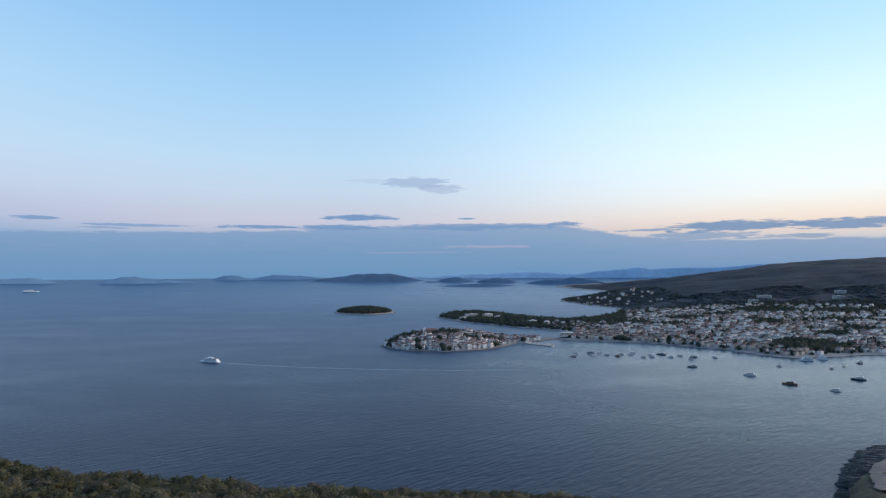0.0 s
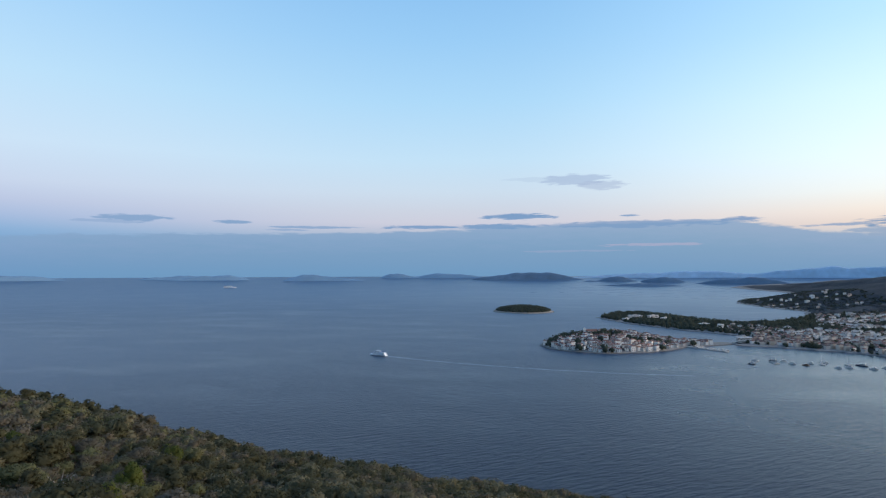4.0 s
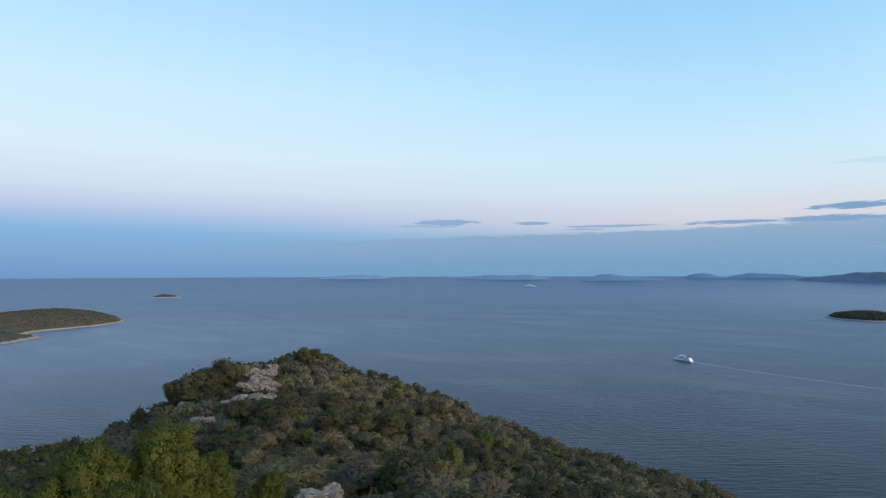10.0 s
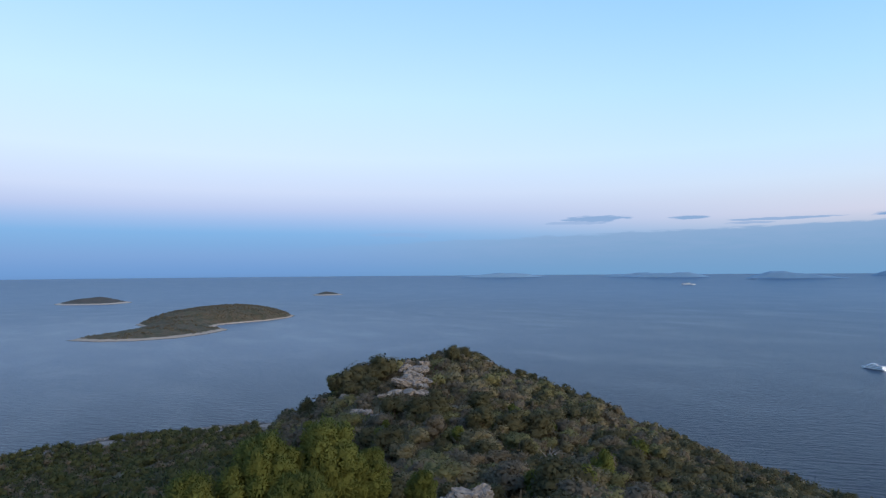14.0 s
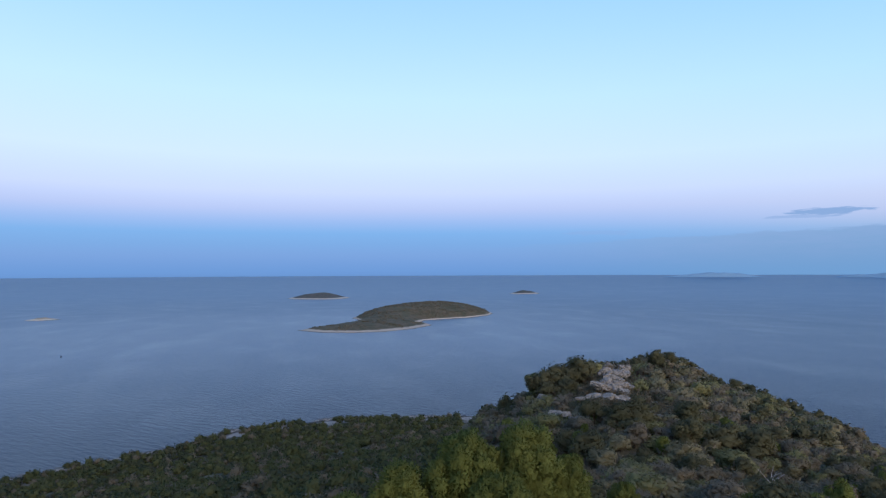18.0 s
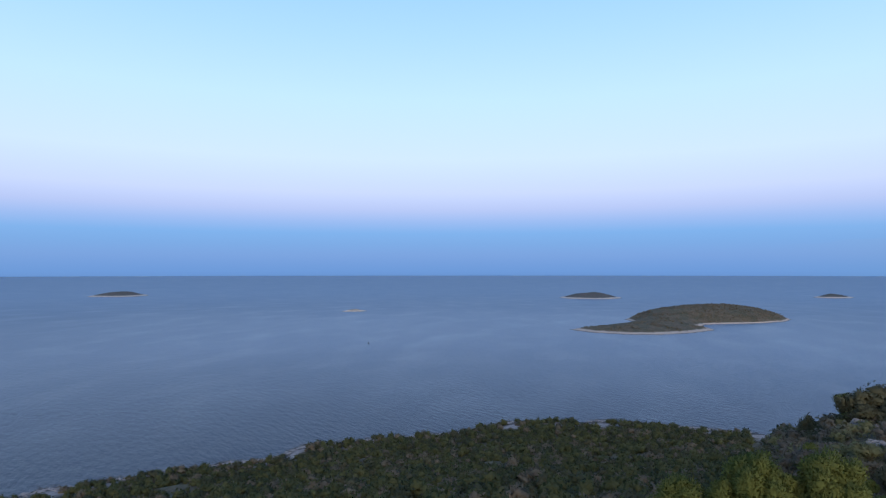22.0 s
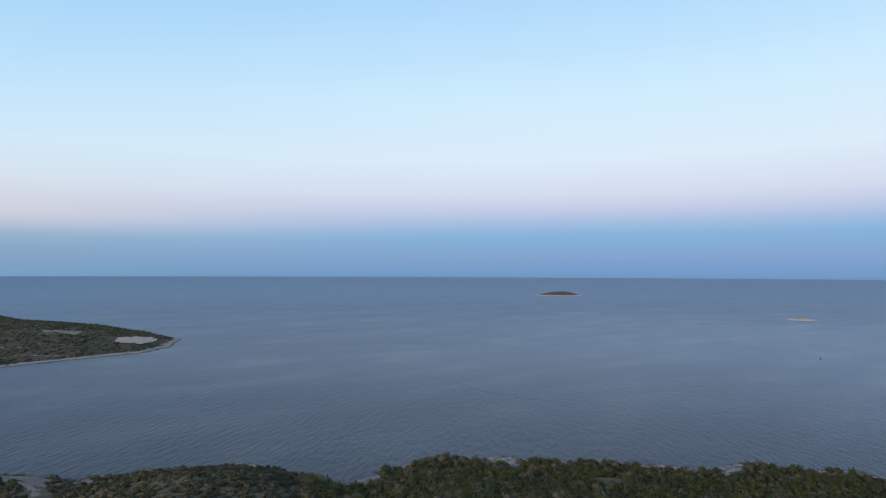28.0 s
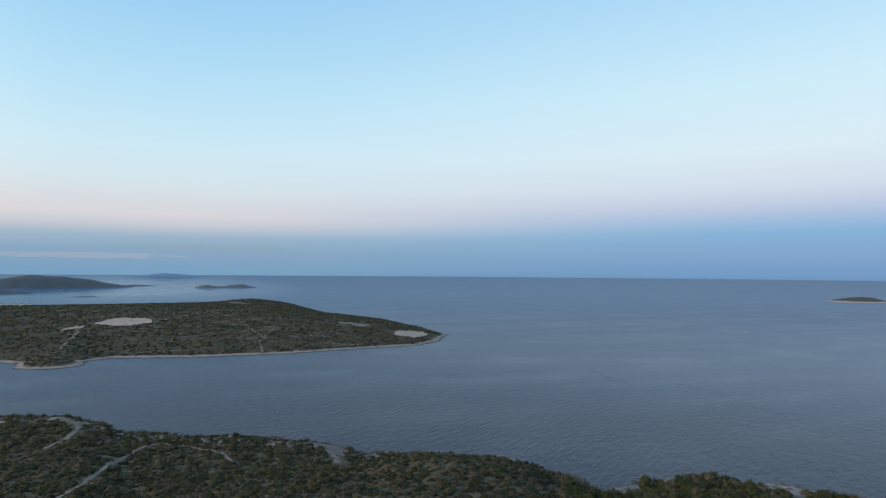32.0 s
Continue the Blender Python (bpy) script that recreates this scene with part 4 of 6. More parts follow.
def plant(name, label, crowns, trunks, x, y, z, w, h, turn, i, category, group):
    """A tree or tall bush: an Empty at its foot with trunk and crown."""
    base = new(name)
    base.matrix_basis = pose(x, y, z, 0, 0, turn)
    tagged(base, label, category, group)
    c = part("crown", crowns[i % len(crowns)], base)
    c.scale = (w, w, h)
    t = part("trunk", trunks[i % len(trunks)], base)
    t.scale = (w, w, h)
    return base


shrub_me = [crown_mesh("shrub_crown", crown(100 + i, 1.0, 0.8, 22, 95, 0.042, BALL0, 0.42, 0.1, 0.0, 0.45), (SHRUB, OLIVE, MACCHIA)[i % 3]) for i in range(6)]
grey_me = [crown_mesh("sage_crown", crown(120 + i, 1.0, 0.8, 22, 95, 0.040, BALL0, 0.42, 0.1, 0.0, 0.45), GREY_SHRUB) for i in range(3)]
oak_me = [crown_mesh("oak_crown", crown(130 + i, 1.0, 0.95, 30, 90, 0.038, BALL0, 0.38, 0.1, 0.0, 0.45), OAK) for i in range(4)]
small_pine_me = [crown_mesh("pine_crown", crown(140 + i, 1.0, 1.0, 34, 330, 0.025, BALL0, 0.28, 0.15, 0.3, 0.38, 0.45), PINE) for i in range(3)]
stem_me = [tri_mesh("stem", *trunk(150 + i, 0.5, 0.035, 3), BARK) for i in range(4)]

# bushes on the knoll, one by one
x, y, q, r = on_headland(3.7, 44, NEAR, 38, 76)
keep = fbm(x, y, 30, 3, 6.0) < 0.8
count = 0
places = sorted(zip(x[keep], y[keep], q[keep], r[keep]), key=lambda p: p[3])
rest = []
for bx, by, ba, br in places:
    rocky = any(math.hypot(bx + math.sin(radians(a)) * c, by - math.cos(radians(a)) * c) < k + 1.8 for a, c, k in ((56.9, 47.5, 2.6), (61.0, 178, 7), (60.8, 168, 7), (59.9, 160, 6), (62.2, 162, 5), (60.4, 190, 7), (60.2, 199, 5), (56.2, 57, 4.2), (56.8, 52, 3.4), (65.5, 148, 4.5), (63.6, 141, 3), (57.4, 148, 4.5), (59.3, 141, 3), (61.8, 153, 5), (62.6, 156, 5), (60.6, 151, 5), (56.7, 158, 5)))
    if rocky:
        continue
    bz = float(headland(bx, by)) - 0.15
    roll, turn = rng.rand(), rng.rand() * 360
    if count >= 460:
        rest.append((bx, by, bz))
        continue
    w = 2.6 + 5.0 * rng.rand() ** 1.6
    count += 1
    if roll < 0.27:
        plant("sage_bush", "grey-green bush on the stony ridge", grey_me, stem_me, bx, by, bz, w, w * rng.uniform(0.6, 0.9), turn, count, "bush", "bushes on the ridge")
    elif roll < 0.46:
        plant("holm_oak", "dark evergreen oak bush on the ridge", oak_me, stem_me, bx, by, bz, w * 1.15, w * rng.uniform(0.8, 1.0), turn, count, "bush", "bushes on the ridge")
    elif roll < 0.51:
        plant("young_pine", "small yellow-green pine among the scrub", small_pine_me, stem_me, bx, by, bz, w * 0.75, w * 0.95, turn, count, "tree", "small pines on the ridge")
    else:
        plant("shrub", "olive-green evergreen shrub on the ridge", shrub_me, stem_me, bx, by, bz, w, w * rng.uniform(0.5, 0.8), turn, count, "bush", "bushes on the ridge")
scatter(np.array(rest), [crown(160 + i, 1.0, 0.75, 10, 36, 0.07, BALL0, 0.52, 0.1, 0.0, 0.42) for i in range(6)], [SHRUB, OLIVE, OAK, GREY_SHRUB, MACCHIA], "ridge_scrub", "dense olive-green scrub on the knoll", "shrubs", 4.8, rng, 0.08, (0.5, 1.0), (0.5, 1.6))
tuft = [crown(190 + i, 1.0, 0.7, 2, 16, 0.3, BALL0, 0.8, 0.0, 0.0, 0.3, 0.8) for i in range(4)]
x, y, q, r = on_headland(1.25, 44, 205, 40, 76)
bare = (off_line(x, y, [polar(59.0, 150), polar(60.2, 172), polar(60.4, 196)]) < 11) | (off_line(x, y, [polar(57.2, 152), polar(56.2, 166)]) < 6) | (off_line(x, y, [polar(56.9, 46), polar(56.4, 60)]) < 5.5)
k = bare & (rng.rand(len(x)) < 0.75)
scatter(np.stack([x, y, headland(x, y)], -1)[k], tuft, [DRY_GRASS, DRY_GRASS, MACCHIA], "dry_grass", "tufts of dry grass round the outcrops", "grass", 1.1, rng, 0.1)
k = ~bare & (rng.rand(len(x)) < 0.2)
scatter(np.stack([x, y, headland(x, y)], -1)[k], tuft, [OLIVE, SHRUB, MACCHIA, DRY_GRASS], "low_herbs", "low herbs and grass between the bushes", "herbs", 1.5, rng, 0.1)
# a dead shrub with bare bleached branches and a rust-brown bush beside it
BLEACHED = plain("bleached_wood", (0.34, 0.31, 0.28), 0.9, 0, 5, 0.3)
px, py = polar(48.6, 94)
dead = new("dead_shrub", tri_mesh("dead_shrub", *trunk(197, 1.0, 0.022, 9), BLEACHED))
dead.matrix_basis = pose(px, py, float(headland(px, py)) - 0.1, 0, 6, 30) @ Matrix.Diagonal((4.2, 4.2, 4.6, 1))
tagged(dead, "dead shrub with bare bleached branches", "bush")
RUST = leafy("withered_leaves", (0.120, 0.070, 0.045), (0.210, 0.125, 0.078))
rust_me = [crown_mesh("withered_crown", crown(198, 1.0, 0.8, 22, 95, 0.042, BALL0, 0.42, 0.1, 0.0, 0.4), RUST)]
for az_, rr_, w in ((49.4, 93, 3.4), (50.6, 118, 2.8), (57.9, 205, 4.6)):
    px, py = polar(az_, rr_)
    plant("withered_bush", "rust-brown withered bush among green scrub", rust_me, stem_me, px, py, float(headland(px, py)) - 0.1, w, w * 0.8, 70 * w, 0, "bush", "withered bushes")
# the tall dark oaks at the knoll's edge
for i, (az, rr, w, h) in enumerate([(63.4, 187, 14, 10.5), (65.2, 185, 14, 10.5), (67.0, 181, 11, 8.5), (62.9, 198, 9, 8.0), (66.2, 176, 8, 6.0), (64.4, 178, 8, 5.5), (56.8, 226, 8, 7.5), (55.6, 236, 7, 6.0), (58.2, 222, 6, 6.5), (70.1, 206, 6.6, 9.0), (50.4, 246, 6.5, 4.5)]):
    px, py = polar(az, rr)
    plant("holm_oak", "tall dark evergreen oak at the edge of the knoll", oak_me, stem_me, px, py, float(headland(px, py)) - 0.3, w, h, i * 77, i, "tree", "oaks on the knoll")


px, py = polar(67.6, 195)
plant("young_pine", "round yellow-green pine beside the dark oaks", small_pine_me, stem_me, px, py, float(headland(px, py)) - 0.2, 8.0, 9.0, 40, 1, "tree", "small pines on the ridge")
for i, (px, py, w, h) in enumerate(((12, -600, 6.5, 7.5), (33, -604, 6.0, 5.0), (84, -585, 4.0, 4.5))):
    plant("holm_oak", "lone dark tree standing above the shore heath", oak_me, stem_me, px, py, float(headland(px, py)) - 0.3, w, h, i * 50, i, "tree", "lone trees by the shore")


# ---- big pines next to the camera ----
big_crowns = [crown_mesh("pine_crown", crown(170 + i, 1.0, 0.95, 85, 800, 0.015, BALL0, 0.2, 0.1, 0.2, 0.28, 0.5), PINE) for i in range(3)]
big_stems = [tri_mesh("trunk", *trunk(180 + i, 0.6, 0.03, 6), BARK) for i in range(3)]
for i, (az, rr, w, top) in enumerate([(76.5, 38, 6.6, 142.5), (70.6, 39, 6.0, 142.5), (83.0, 38, 5.4, 140.3), (66.8, 41, 4.6, 140.0), (73.4, 35, 5.6, 140.4), (88.5, 36, 5.0, 139.2), (61.3, 46, 3.2, 136.6), (95.0, 35, 4.6, 137.6), (79.5, 33, 4.6, 138.6)]):
    px, py = polar(az, rr)
    gz = float(headland(px, py)) - 0.2
    tree = plant("aleppo_pine", "bright yellow-green bushy pine on the slope", big_crowns, big_stems, px, py, gz, w * 1.06, w * 1.28, i * 101, i, "tree", "pines by the ridge")
    lift = max(0.2, top - gz - w * 1.24)
    tree.children[0].location = (0, 0, lift)
    tree.children[1].scale = (w, w, (lift + w * 0.22) / 0.6)


# ---- limestone outcrops ----
def rock(name, label, x, y, z, w, d, h, turn, seed):
    """A split, bedded block: facets cut by planes, then worn by noise."""
    rr = np.random.RandomState(int(seed * 10) + 3)
    bm = bmesh.new()
    bmesh.ops.create_icosphere(bm, subdivisions=4, radius=1)
    cuts = [(Vector(rr.normal(size=3)).normalized(), rr.uniform(0.5, 0.85)) for _ in range(11)]
    for v in bm.verts:
        for n, k in cuts:
            over = v.co.dot(n) - k
            if over > 0:
                v.co -= n * over
        g = noise.fractal(v.co * 2.4 + Vector((seed, 0, 0)), 0.8, 2.2, 5)
        crack = noise.voronoi(v.co * 2.0 + Vector((0, seed, 0)))[0]
        v.co *= 1 + 0.10 * g - 0.22 * max(0.0, 0.16 - (crack[1] - crack[0])) / 0.16
        v.co.x, v.co.y, v.co.z = v.co.x * w / 2, v.co.y * d / 2, v.co.z * h / 2
    ob = new(name, bm_mesh(name, bm, LIMESTONE))
    ob.matrix_basis = pose(x, y, z, 8 * math.sin(seed), 10 * math.cos(seed * 2), turn)
    return tagged(ob, label, "rock", "outcrops on the ridge")


ROCKS = [(55.4, 58, 3.6, 3.4, 2.7, 1.5), (56.8, 57, 4.6, 3.6, 2.7, 1.0), (58.8, 55.5, 3.6, 3.0, 2.2, 0.7), (60.0, 54, 2.6, 2.0, 1.4, 0.4), (43.2, 163, 2.2, 4.5, 1.4, 0.3), (42.2, 158, 1.4, 2.6, 1.0, 0.2), (81.0, 120, 4, 3, 1.8, 0.3),
         (66.8, 172, 5, 4, 3.4, 1.4), (65.8, 170, 3, 3, 2.0, 0.8), (57.0, 165, 5, 4, 0.9, 0.0), (50.0, 150, 1.6, 1.2, 1.0, 0.2), (59.5, 207, 5.5, 5, 4.6, 2.2), (60.9, 210, 4.5, 4, 4.0, 1.8)]
ROCKS += [(60.6, 181, 8, 7, 3.6, 0.9), (61.3, 174, 8, 6, 3.2, 0.9), (60.2, 175, 7, 7, 3.0, 1.0), (59.4, 178, 6, 6, 2.8, 0.8), (61.8, 166, 7.5, 6, 2.8, 0.9), (60.6, 168, 7, 6, 2.8, 0.9), (62.4, 161, 6, 5, 2.2, 0.8),
          (61.2, 160, 5, 5, 2.0, 0.7), (59.8, 160, 5.5, 5, 1.8, 0.7), (59.6, 167, 5, 6, 2.2, 0.8), (63.2, 157, 5, 3, 1.6, 0.7), (59.9, 199, 8, 6, 5.0, 1.6), (61.0, 196, 6, 5, 4.0, 1.2), (60.4, 189, 7, 6, 3.6, 1.0),
          (65.9, 149, 4.5, 3.5, 3.0, 1.2), (65.0, 147, 4, 3, 2.2, 0.8), (63.9, 141, 4, 3, 1.2, 0.7), (62.6, 142, 3, 2.4, 1.0, 0.6), (57.7, 147, 4, 3, 1.2, 0.6), (56.7, 149, 3, 3, 1.0, 0.5), (59.3, 140, 3, 2, 1.0, 0.6)]
for i, (az, rr, w, d, h, up) in enumerate(ROCKS):
    px, py = polar(az, rr)
    rock("limestone_outcrop", "pale weathered limestone outcrop among the scrub", px, py, float(headland(px, py)) + up, w, d, h, az + 40 * math.sin(i * 2.3), i * 3.7)

# dark broken rock along the waterline
shingle = [(BALL1[0] * (0.75 + 0.3 * np.sin(BALL1[0] @ np.array(k) * 3.0))[:, None] * [1.0, 0.7, 0.42], BALL1[1]) for k in ((1.0, 2, 3), (3.0, 1, 2), (2.0, 3, 1), (2.5, 1.5, 0.4))]
sa = rng.uniform(72, 200, 2600)
srad = ring(SHORE, 1, sa) + rng.normal(size=len(sa)) * 4
sxp, syp = polar(sa, srad)
shore_pts = np.stack([sxp, syp, np.maximum(headland(sxp, syp), -0.4)], -1)
shore_pts = shore_pts[shore_pts[:, 2] < 5]
scatter(shore_pts, shingle, SHORE_ROCK, "shore_rocks", "dark broken rocks along the waterline", "rocks", 2.6, rng, 0.2, (0.6, 1.2))


sa = rng.uniform(74, 143, 1500)
srad = ring(SHORE, 1, sa) - 6.5 + rng.normal(size=len(sa)) * 2.2
sxp, syp = polar(sa, srad)
PALE_ROCK = plain("pale_shore_limestone", (0.25, 0.222, 0.195), 0.9, 0, 0.8, 0.35)
scatter(np.stack([sxp, syp, headland(sxp, syp)], -1), shingle, PALE_ROCK, "shore_slabs", "pale limestone slabs above the waterline", "rocks", 2.6, rng, 0.1, (0.4, 0.9))


# dark bedded ledges where the shore runs out into the bay
ledge = [(np.array([(-1, -0.5, -1), (0.9, -0.3, -1), (1.1, 0.1, -1), (0.8, 0.5, -1), (-1, 0.4, -1), (-0.9, -0.4, 0.5), (0.7, -0.25, 0.3), (0.95, 0.1, 0.1), (0.6, 0.4, 0.5), (-0.9, 0.3, 0.6)]) * [0.5, 0.5, k],
          np.array([(0, 1, 6), (0, 6, 5), (1, 2, 7), (1, 7, 6), (2, 3, 8), (2, 8, 7), (3, 4, 9), (3, 9, 8), (4, 0, 5), (4, 5, 9), (5, 6, 8), (6, 7, 8), (5, 8, 9)])) for k in (0.09, 0.13)]
la = rng.uniform(-35.5, -30.2, 1500)
lr = ring(SHORE, 1, la) + 4 - 120 * rng.rand(len(la)) ** 1.5
lx, ly = polar(la, lr)
lz = np.maximum(headland(lx, ly), -0.2)
keep = (lz < 5.0) & (lr > 440)
V, F = [], []
for x, y, z, q in zip(lx[keep], ly[keep], lz[keep], rng.rand(len(lx))):
    sv, sf = ledge[int(q * 97) % 2]
    ln, a = 5 + 11 * q, radians(152 + 16 * math.sin(q * 40))
    w = sv * [ln, ln * (0.22 + 0.12 * math.cos(q * 70)), ln * 0.75]
    F.append(sf + 10 * len(V))
    V.append(np.stack([w[:, 0] * math.cos(a) - w[:, 1] * math.sin(a) + x, w[:, 0] * math.sin(a) + w[:, 1] * math.cos(a) + y, w[:, 2] + z + 0.15], -1))
tagged(new("rock_ledges", tri_mesh("rock_ledges", np.concatenate(V), np.concatenate(F), plain("bedded_rock", (0.105, 0.098, 0.092), 0.85, 0, 0.5, 0.5), None, False)), "dark bedded rock ledges running into the bay", "rocks", kind="stuff")


# ---- tracks, clearings ----
def ribbon(name, label, pts, width, mat, land, lift=0.25, category="track", kind="structure", step=4.0):
    """A strip along a line of the plan, laid on the land."""
    p = np.array(pts, float)
    seg = np.r_[0, np.cumsum(np.hypot(*np.diff(p, axis=0).T))]
    s = np.arange(0, seg[-1] + step, step)
    x, y = np.interp(s, seg, p[:, 0]), np.interp(s, seg, p[:, 1])
    for _ in range(3):
        x[1:-1], y[1:-1] = (x[:-2] + 2 * x[1:-1] + x[2:]) / 4, (y[:-2] + 2 * y[1:-1] + y[2:]) / 4
    tx, ty = np.gradient(x), np.gradient(y)
    k = np.hypot(tx, ty) + 1e-9
    w = width / 2 * (1 + 0.3 * fbm(x, y, 40, 2, 1.0))
    v = []
    for j, q in enumerate((-1, -0.33, 0.33, 1)):
        xx, yy = x - ty / k * w * q, y + tx / k * w * q
        v.append(np.stack([xx, yy, land(xx, yy) + lift - 0.12 * abs(q)], -1))
    ob = new(name, tri_mesh(name, np.stack(v, 1).reshape(-1, 3), grid_faces(len(x), 4)[:, ::-1], mat))
    return tagged(ob, label, category, kind=kind)


def clearing(name, label, outline, mat, land, lift=1.6):
    """A bare patch with ragged edges, laid on the land."""
    p = np.array(outline, float)
    c = p.mean(0)
    n, m = 40, 6
    ang = np.linspace(0, 2 * math.pi, len(p), endpoint=False)
    t = np.linspace(0, 2 * math.pi, n, endpoint=False)
    ex, ey = (np.interp(t, np.r_[ang, 2 * math.pi], np.r_[p[:, k], p[0, k]]) for k in (0, 1))
    rag = 1 + 0.02 * np.sin(t * 7) + 0.015 * np.sin(t * 13 + 1)
    v = [(c[0] + (ex[i] - c[0]) * q * rag[i], c[1] + (ey[i] - c[1]) * q * rag[i]) for i in range(n) for q in np.linspace(0.02, 1, m)]
    v = np.array(v)
    ob = new(name, tri_mesh(name, np.c_[v, land(v[:, 0], v[:, 1]) + lift], grid_faces(n, m, True), mat))
    return tagged(ob, label, "clearing", kind="structure")


def at_polar(*rows):
    return [polar(a, r) for a, r in rows]


ribbon("shore_track", "pale dirt track along the stony shore", at_polar((-37, 606), (-34.4, 596), (-33.5, 566), (-33.2, 530), (-33.4, 495), (-33.9, 450)), 9, TRACK, headland, 1.3)
ribbon("shore_track", "pale dirt track round the cove", at_polar((147, 380), (146.6, 430), (145.2, 470), (143.5, 484), (141.0, 500), (138, 508)), 5, TRACK, headland)
ribbon("shore_track", "pale dirt track along the point", at_polar((172.5, 470), (172.3, 500), (173.0, 530), (174.5, 556), (178.0, 585)), 5, TRACK, headland)
ribbon("shore_track", "pale dirt track behind the bay's shore", [(155, -555), (150, -603), (158, -682), (172, -712), (192, -738)], 4, TRACK, headland, 0.4)
ribbon("field_track", "rutted dirt track through the heath", FIELD_TRACK, 2.8, TRACK, headland, 0.5)
ribbon("field_track", "faint dirt track over the heath", SIDE_TRACK, 2.4, TRACK, headland, 0.4)
clearing("beach", "pale stony beach on the point", [(190, -742), (166, -724), (148, -700), (136, -674), (138, -654), (150, -664), (162, -690), (176, -716)], SHINGLE, headland, 0.4)
clearing("beach", "pale stony beach by the cove", [(-46, -572), (-60, -566), (-74, -552), (-80, -536), (-74, -512), (-66, -520), (-62, -544), (-54, -560)], SHINGLE, headland, 0.4)

clearing("clearing", "pale bare gravel clearing by the cape's tip", [(-318, -1352), (-337, -1414), (-380, -1440), (-421, -1441), (-408, -1392), (-365, -1335)], GRAVEL, cape.height)
clearing("clearing", "pale bare gravel field on the cape", [(318, -1519), (302, -1580), (286, -1619), (250, -1615), (221, -1600), (206, -1560), (202, -1530), (235, -1502), (258, -1490), (290, -1502)], GRAVEL, cape.height)
clearing("clearing", "small bare patch beside a track", [(363, -1442), (330, -1465), (326, -1496), (358, -1474)], GRAVEL, cape.height)
clearing("clearing", "walled bare plot on the cape", [(-219, -1521), (-294, -1508), (-268, -1446), (-214, -1490)], TRACK, cape.height)
clearing("clearing", "strip of dry field on the far side", [(60, -2350), (-10, -2330), (-20, -2380), (50, -2420)], TRACK, cape.height)
ribbon("cape_track", "straight pale track on the cape", [(317, -1254), (319, -1330), (325, -1412), (340, -1470)], 7, TRACK, cape.height, 0.5)
ribbon("cape_track", "pale track across the cape", [(202, -1540), (150, -1640), (60, -1760), (-60, -1900)], 7, TRACK, cape.height, 0.5)
ribbon("cape_track", "pale track across the cape", [(19, -1555), (-8, -1430), (-38, -1309)], 7, TRACK, cape.height, 0.5)
ribbon("cape_track", "faint track down to the water", [(-30, -1205), (-25, -1290), (-60, -1420)], 4, TRACK, cape.height, 0.5)
for i in range(90):
    bx, by = rng.uniform(-330, 330), rng.uniform(-1700, -1235)
    ln = rng.uniform(25, 120)
    ribbon("terrace_wall", "low dry-stone terrace wall on the cape", [(bx, by), (bx + ln, by + rng.uniform(-8, 8))], 1.7, LIMESTONE, cape.height, 0.8, "wall", "")

# scrub and wood on the cape, the islands and the mainland
x, y = jittered(rng, -500, 1000, -2800, -1050, 8.2)
d = shore_distance(x, y, cape.outline)
k = (d > 16) & (fbm(x, y, 130, 4, 3.0) + 0.5 * fbm(x, y, 45, 2, 8.0) < 0.55)
bare = [(-372, -1395, 64), (262, -1556, 74), (344, -1470, 32), (-250, -1482, 48), (320, -1350, 14), (322, -1290, 12)]
for cx, cy, cr in bare:
    k &= np.hypot((x - cx), (y - cy) * 1.3) > cr
scatter(np.stack([x, y, cape.height(x, y)], -1)[k], dot_shapes, [CAPE_SCRUB, CAPE_SCRUB, MACCHIA], "cape_scrub", "dark scrub scattered over the cape", "shrubs", 7.5, rng, 0.3, (0.22, 0.42))
x, y = jittered(rng, -500, -230, 2200, 2540, 8)
k = shore_distance(x, y, isle_wood.outline) > 14
scatter(np.stack([x, y, isle_wood.height(x, y)], -1)[k], dot_shapes, WOOD_FAR, "island_wood", "dark pine wood covering the island", "wood", 11.0, rng, 0.2, (0.6, 1.0))
x, y = jittered(rng, -2400, -1520, 30, 750, 8)
k = (shore_distance(x, y, twin.outline) > 16) & (fbm(x, y, 160, 3, 1.5) < -0.22 + (x < -1900) * 0.3 + (y > 420) * 0.5)
scatter(np.stack([x, y, twin.height(x, y)], -1)[k], dot_shapes, MACCHIA, "island_scrub", "low green scrub on the island", "shrubs", 5.5, rng, 0.25, (0.3, 0.55))
x, y = jittered(rng, -90, 640, 1590, 2350, 10)
d = shore_distance(x, y, main.outline)
k = (d > 17) & (x + (y - 1590) * 0.25 < 430)
for cx, cy in ((36, 2000), (88, 1975), (120, 1920), (10, 1940), (205, 1750), (238, 1695)):
    k &= np.hypot(x - cx, (y - cy) * 0.8) > 24
scatter(np.stack([x, y, main.height(x, y)], -1)[k], dot_shapes, WOOD_FAR, "peninsula_wood", "dark pine wood on the low peninsula", "wood", 12.0, rng, 0.2, (0.7, 1.2))
x, y = jittered(rng, 480, 930, 2520, 3420, 11)
d = shore_distance(x, y, main.outline)
k = (d > 12) & (fbm(x, y, 120, 3, 3.0) < 0.3) & (np.hypot(x, y) > 2450)
scatter(np.stack([x, y, main.height(x, y)], -1)[k], dot_shapes, WOOD_FAR, "point_wood", "dark wood on the low point beyond the town", "wood", 10.0, rng, 0.25, (0.25, 0.5))


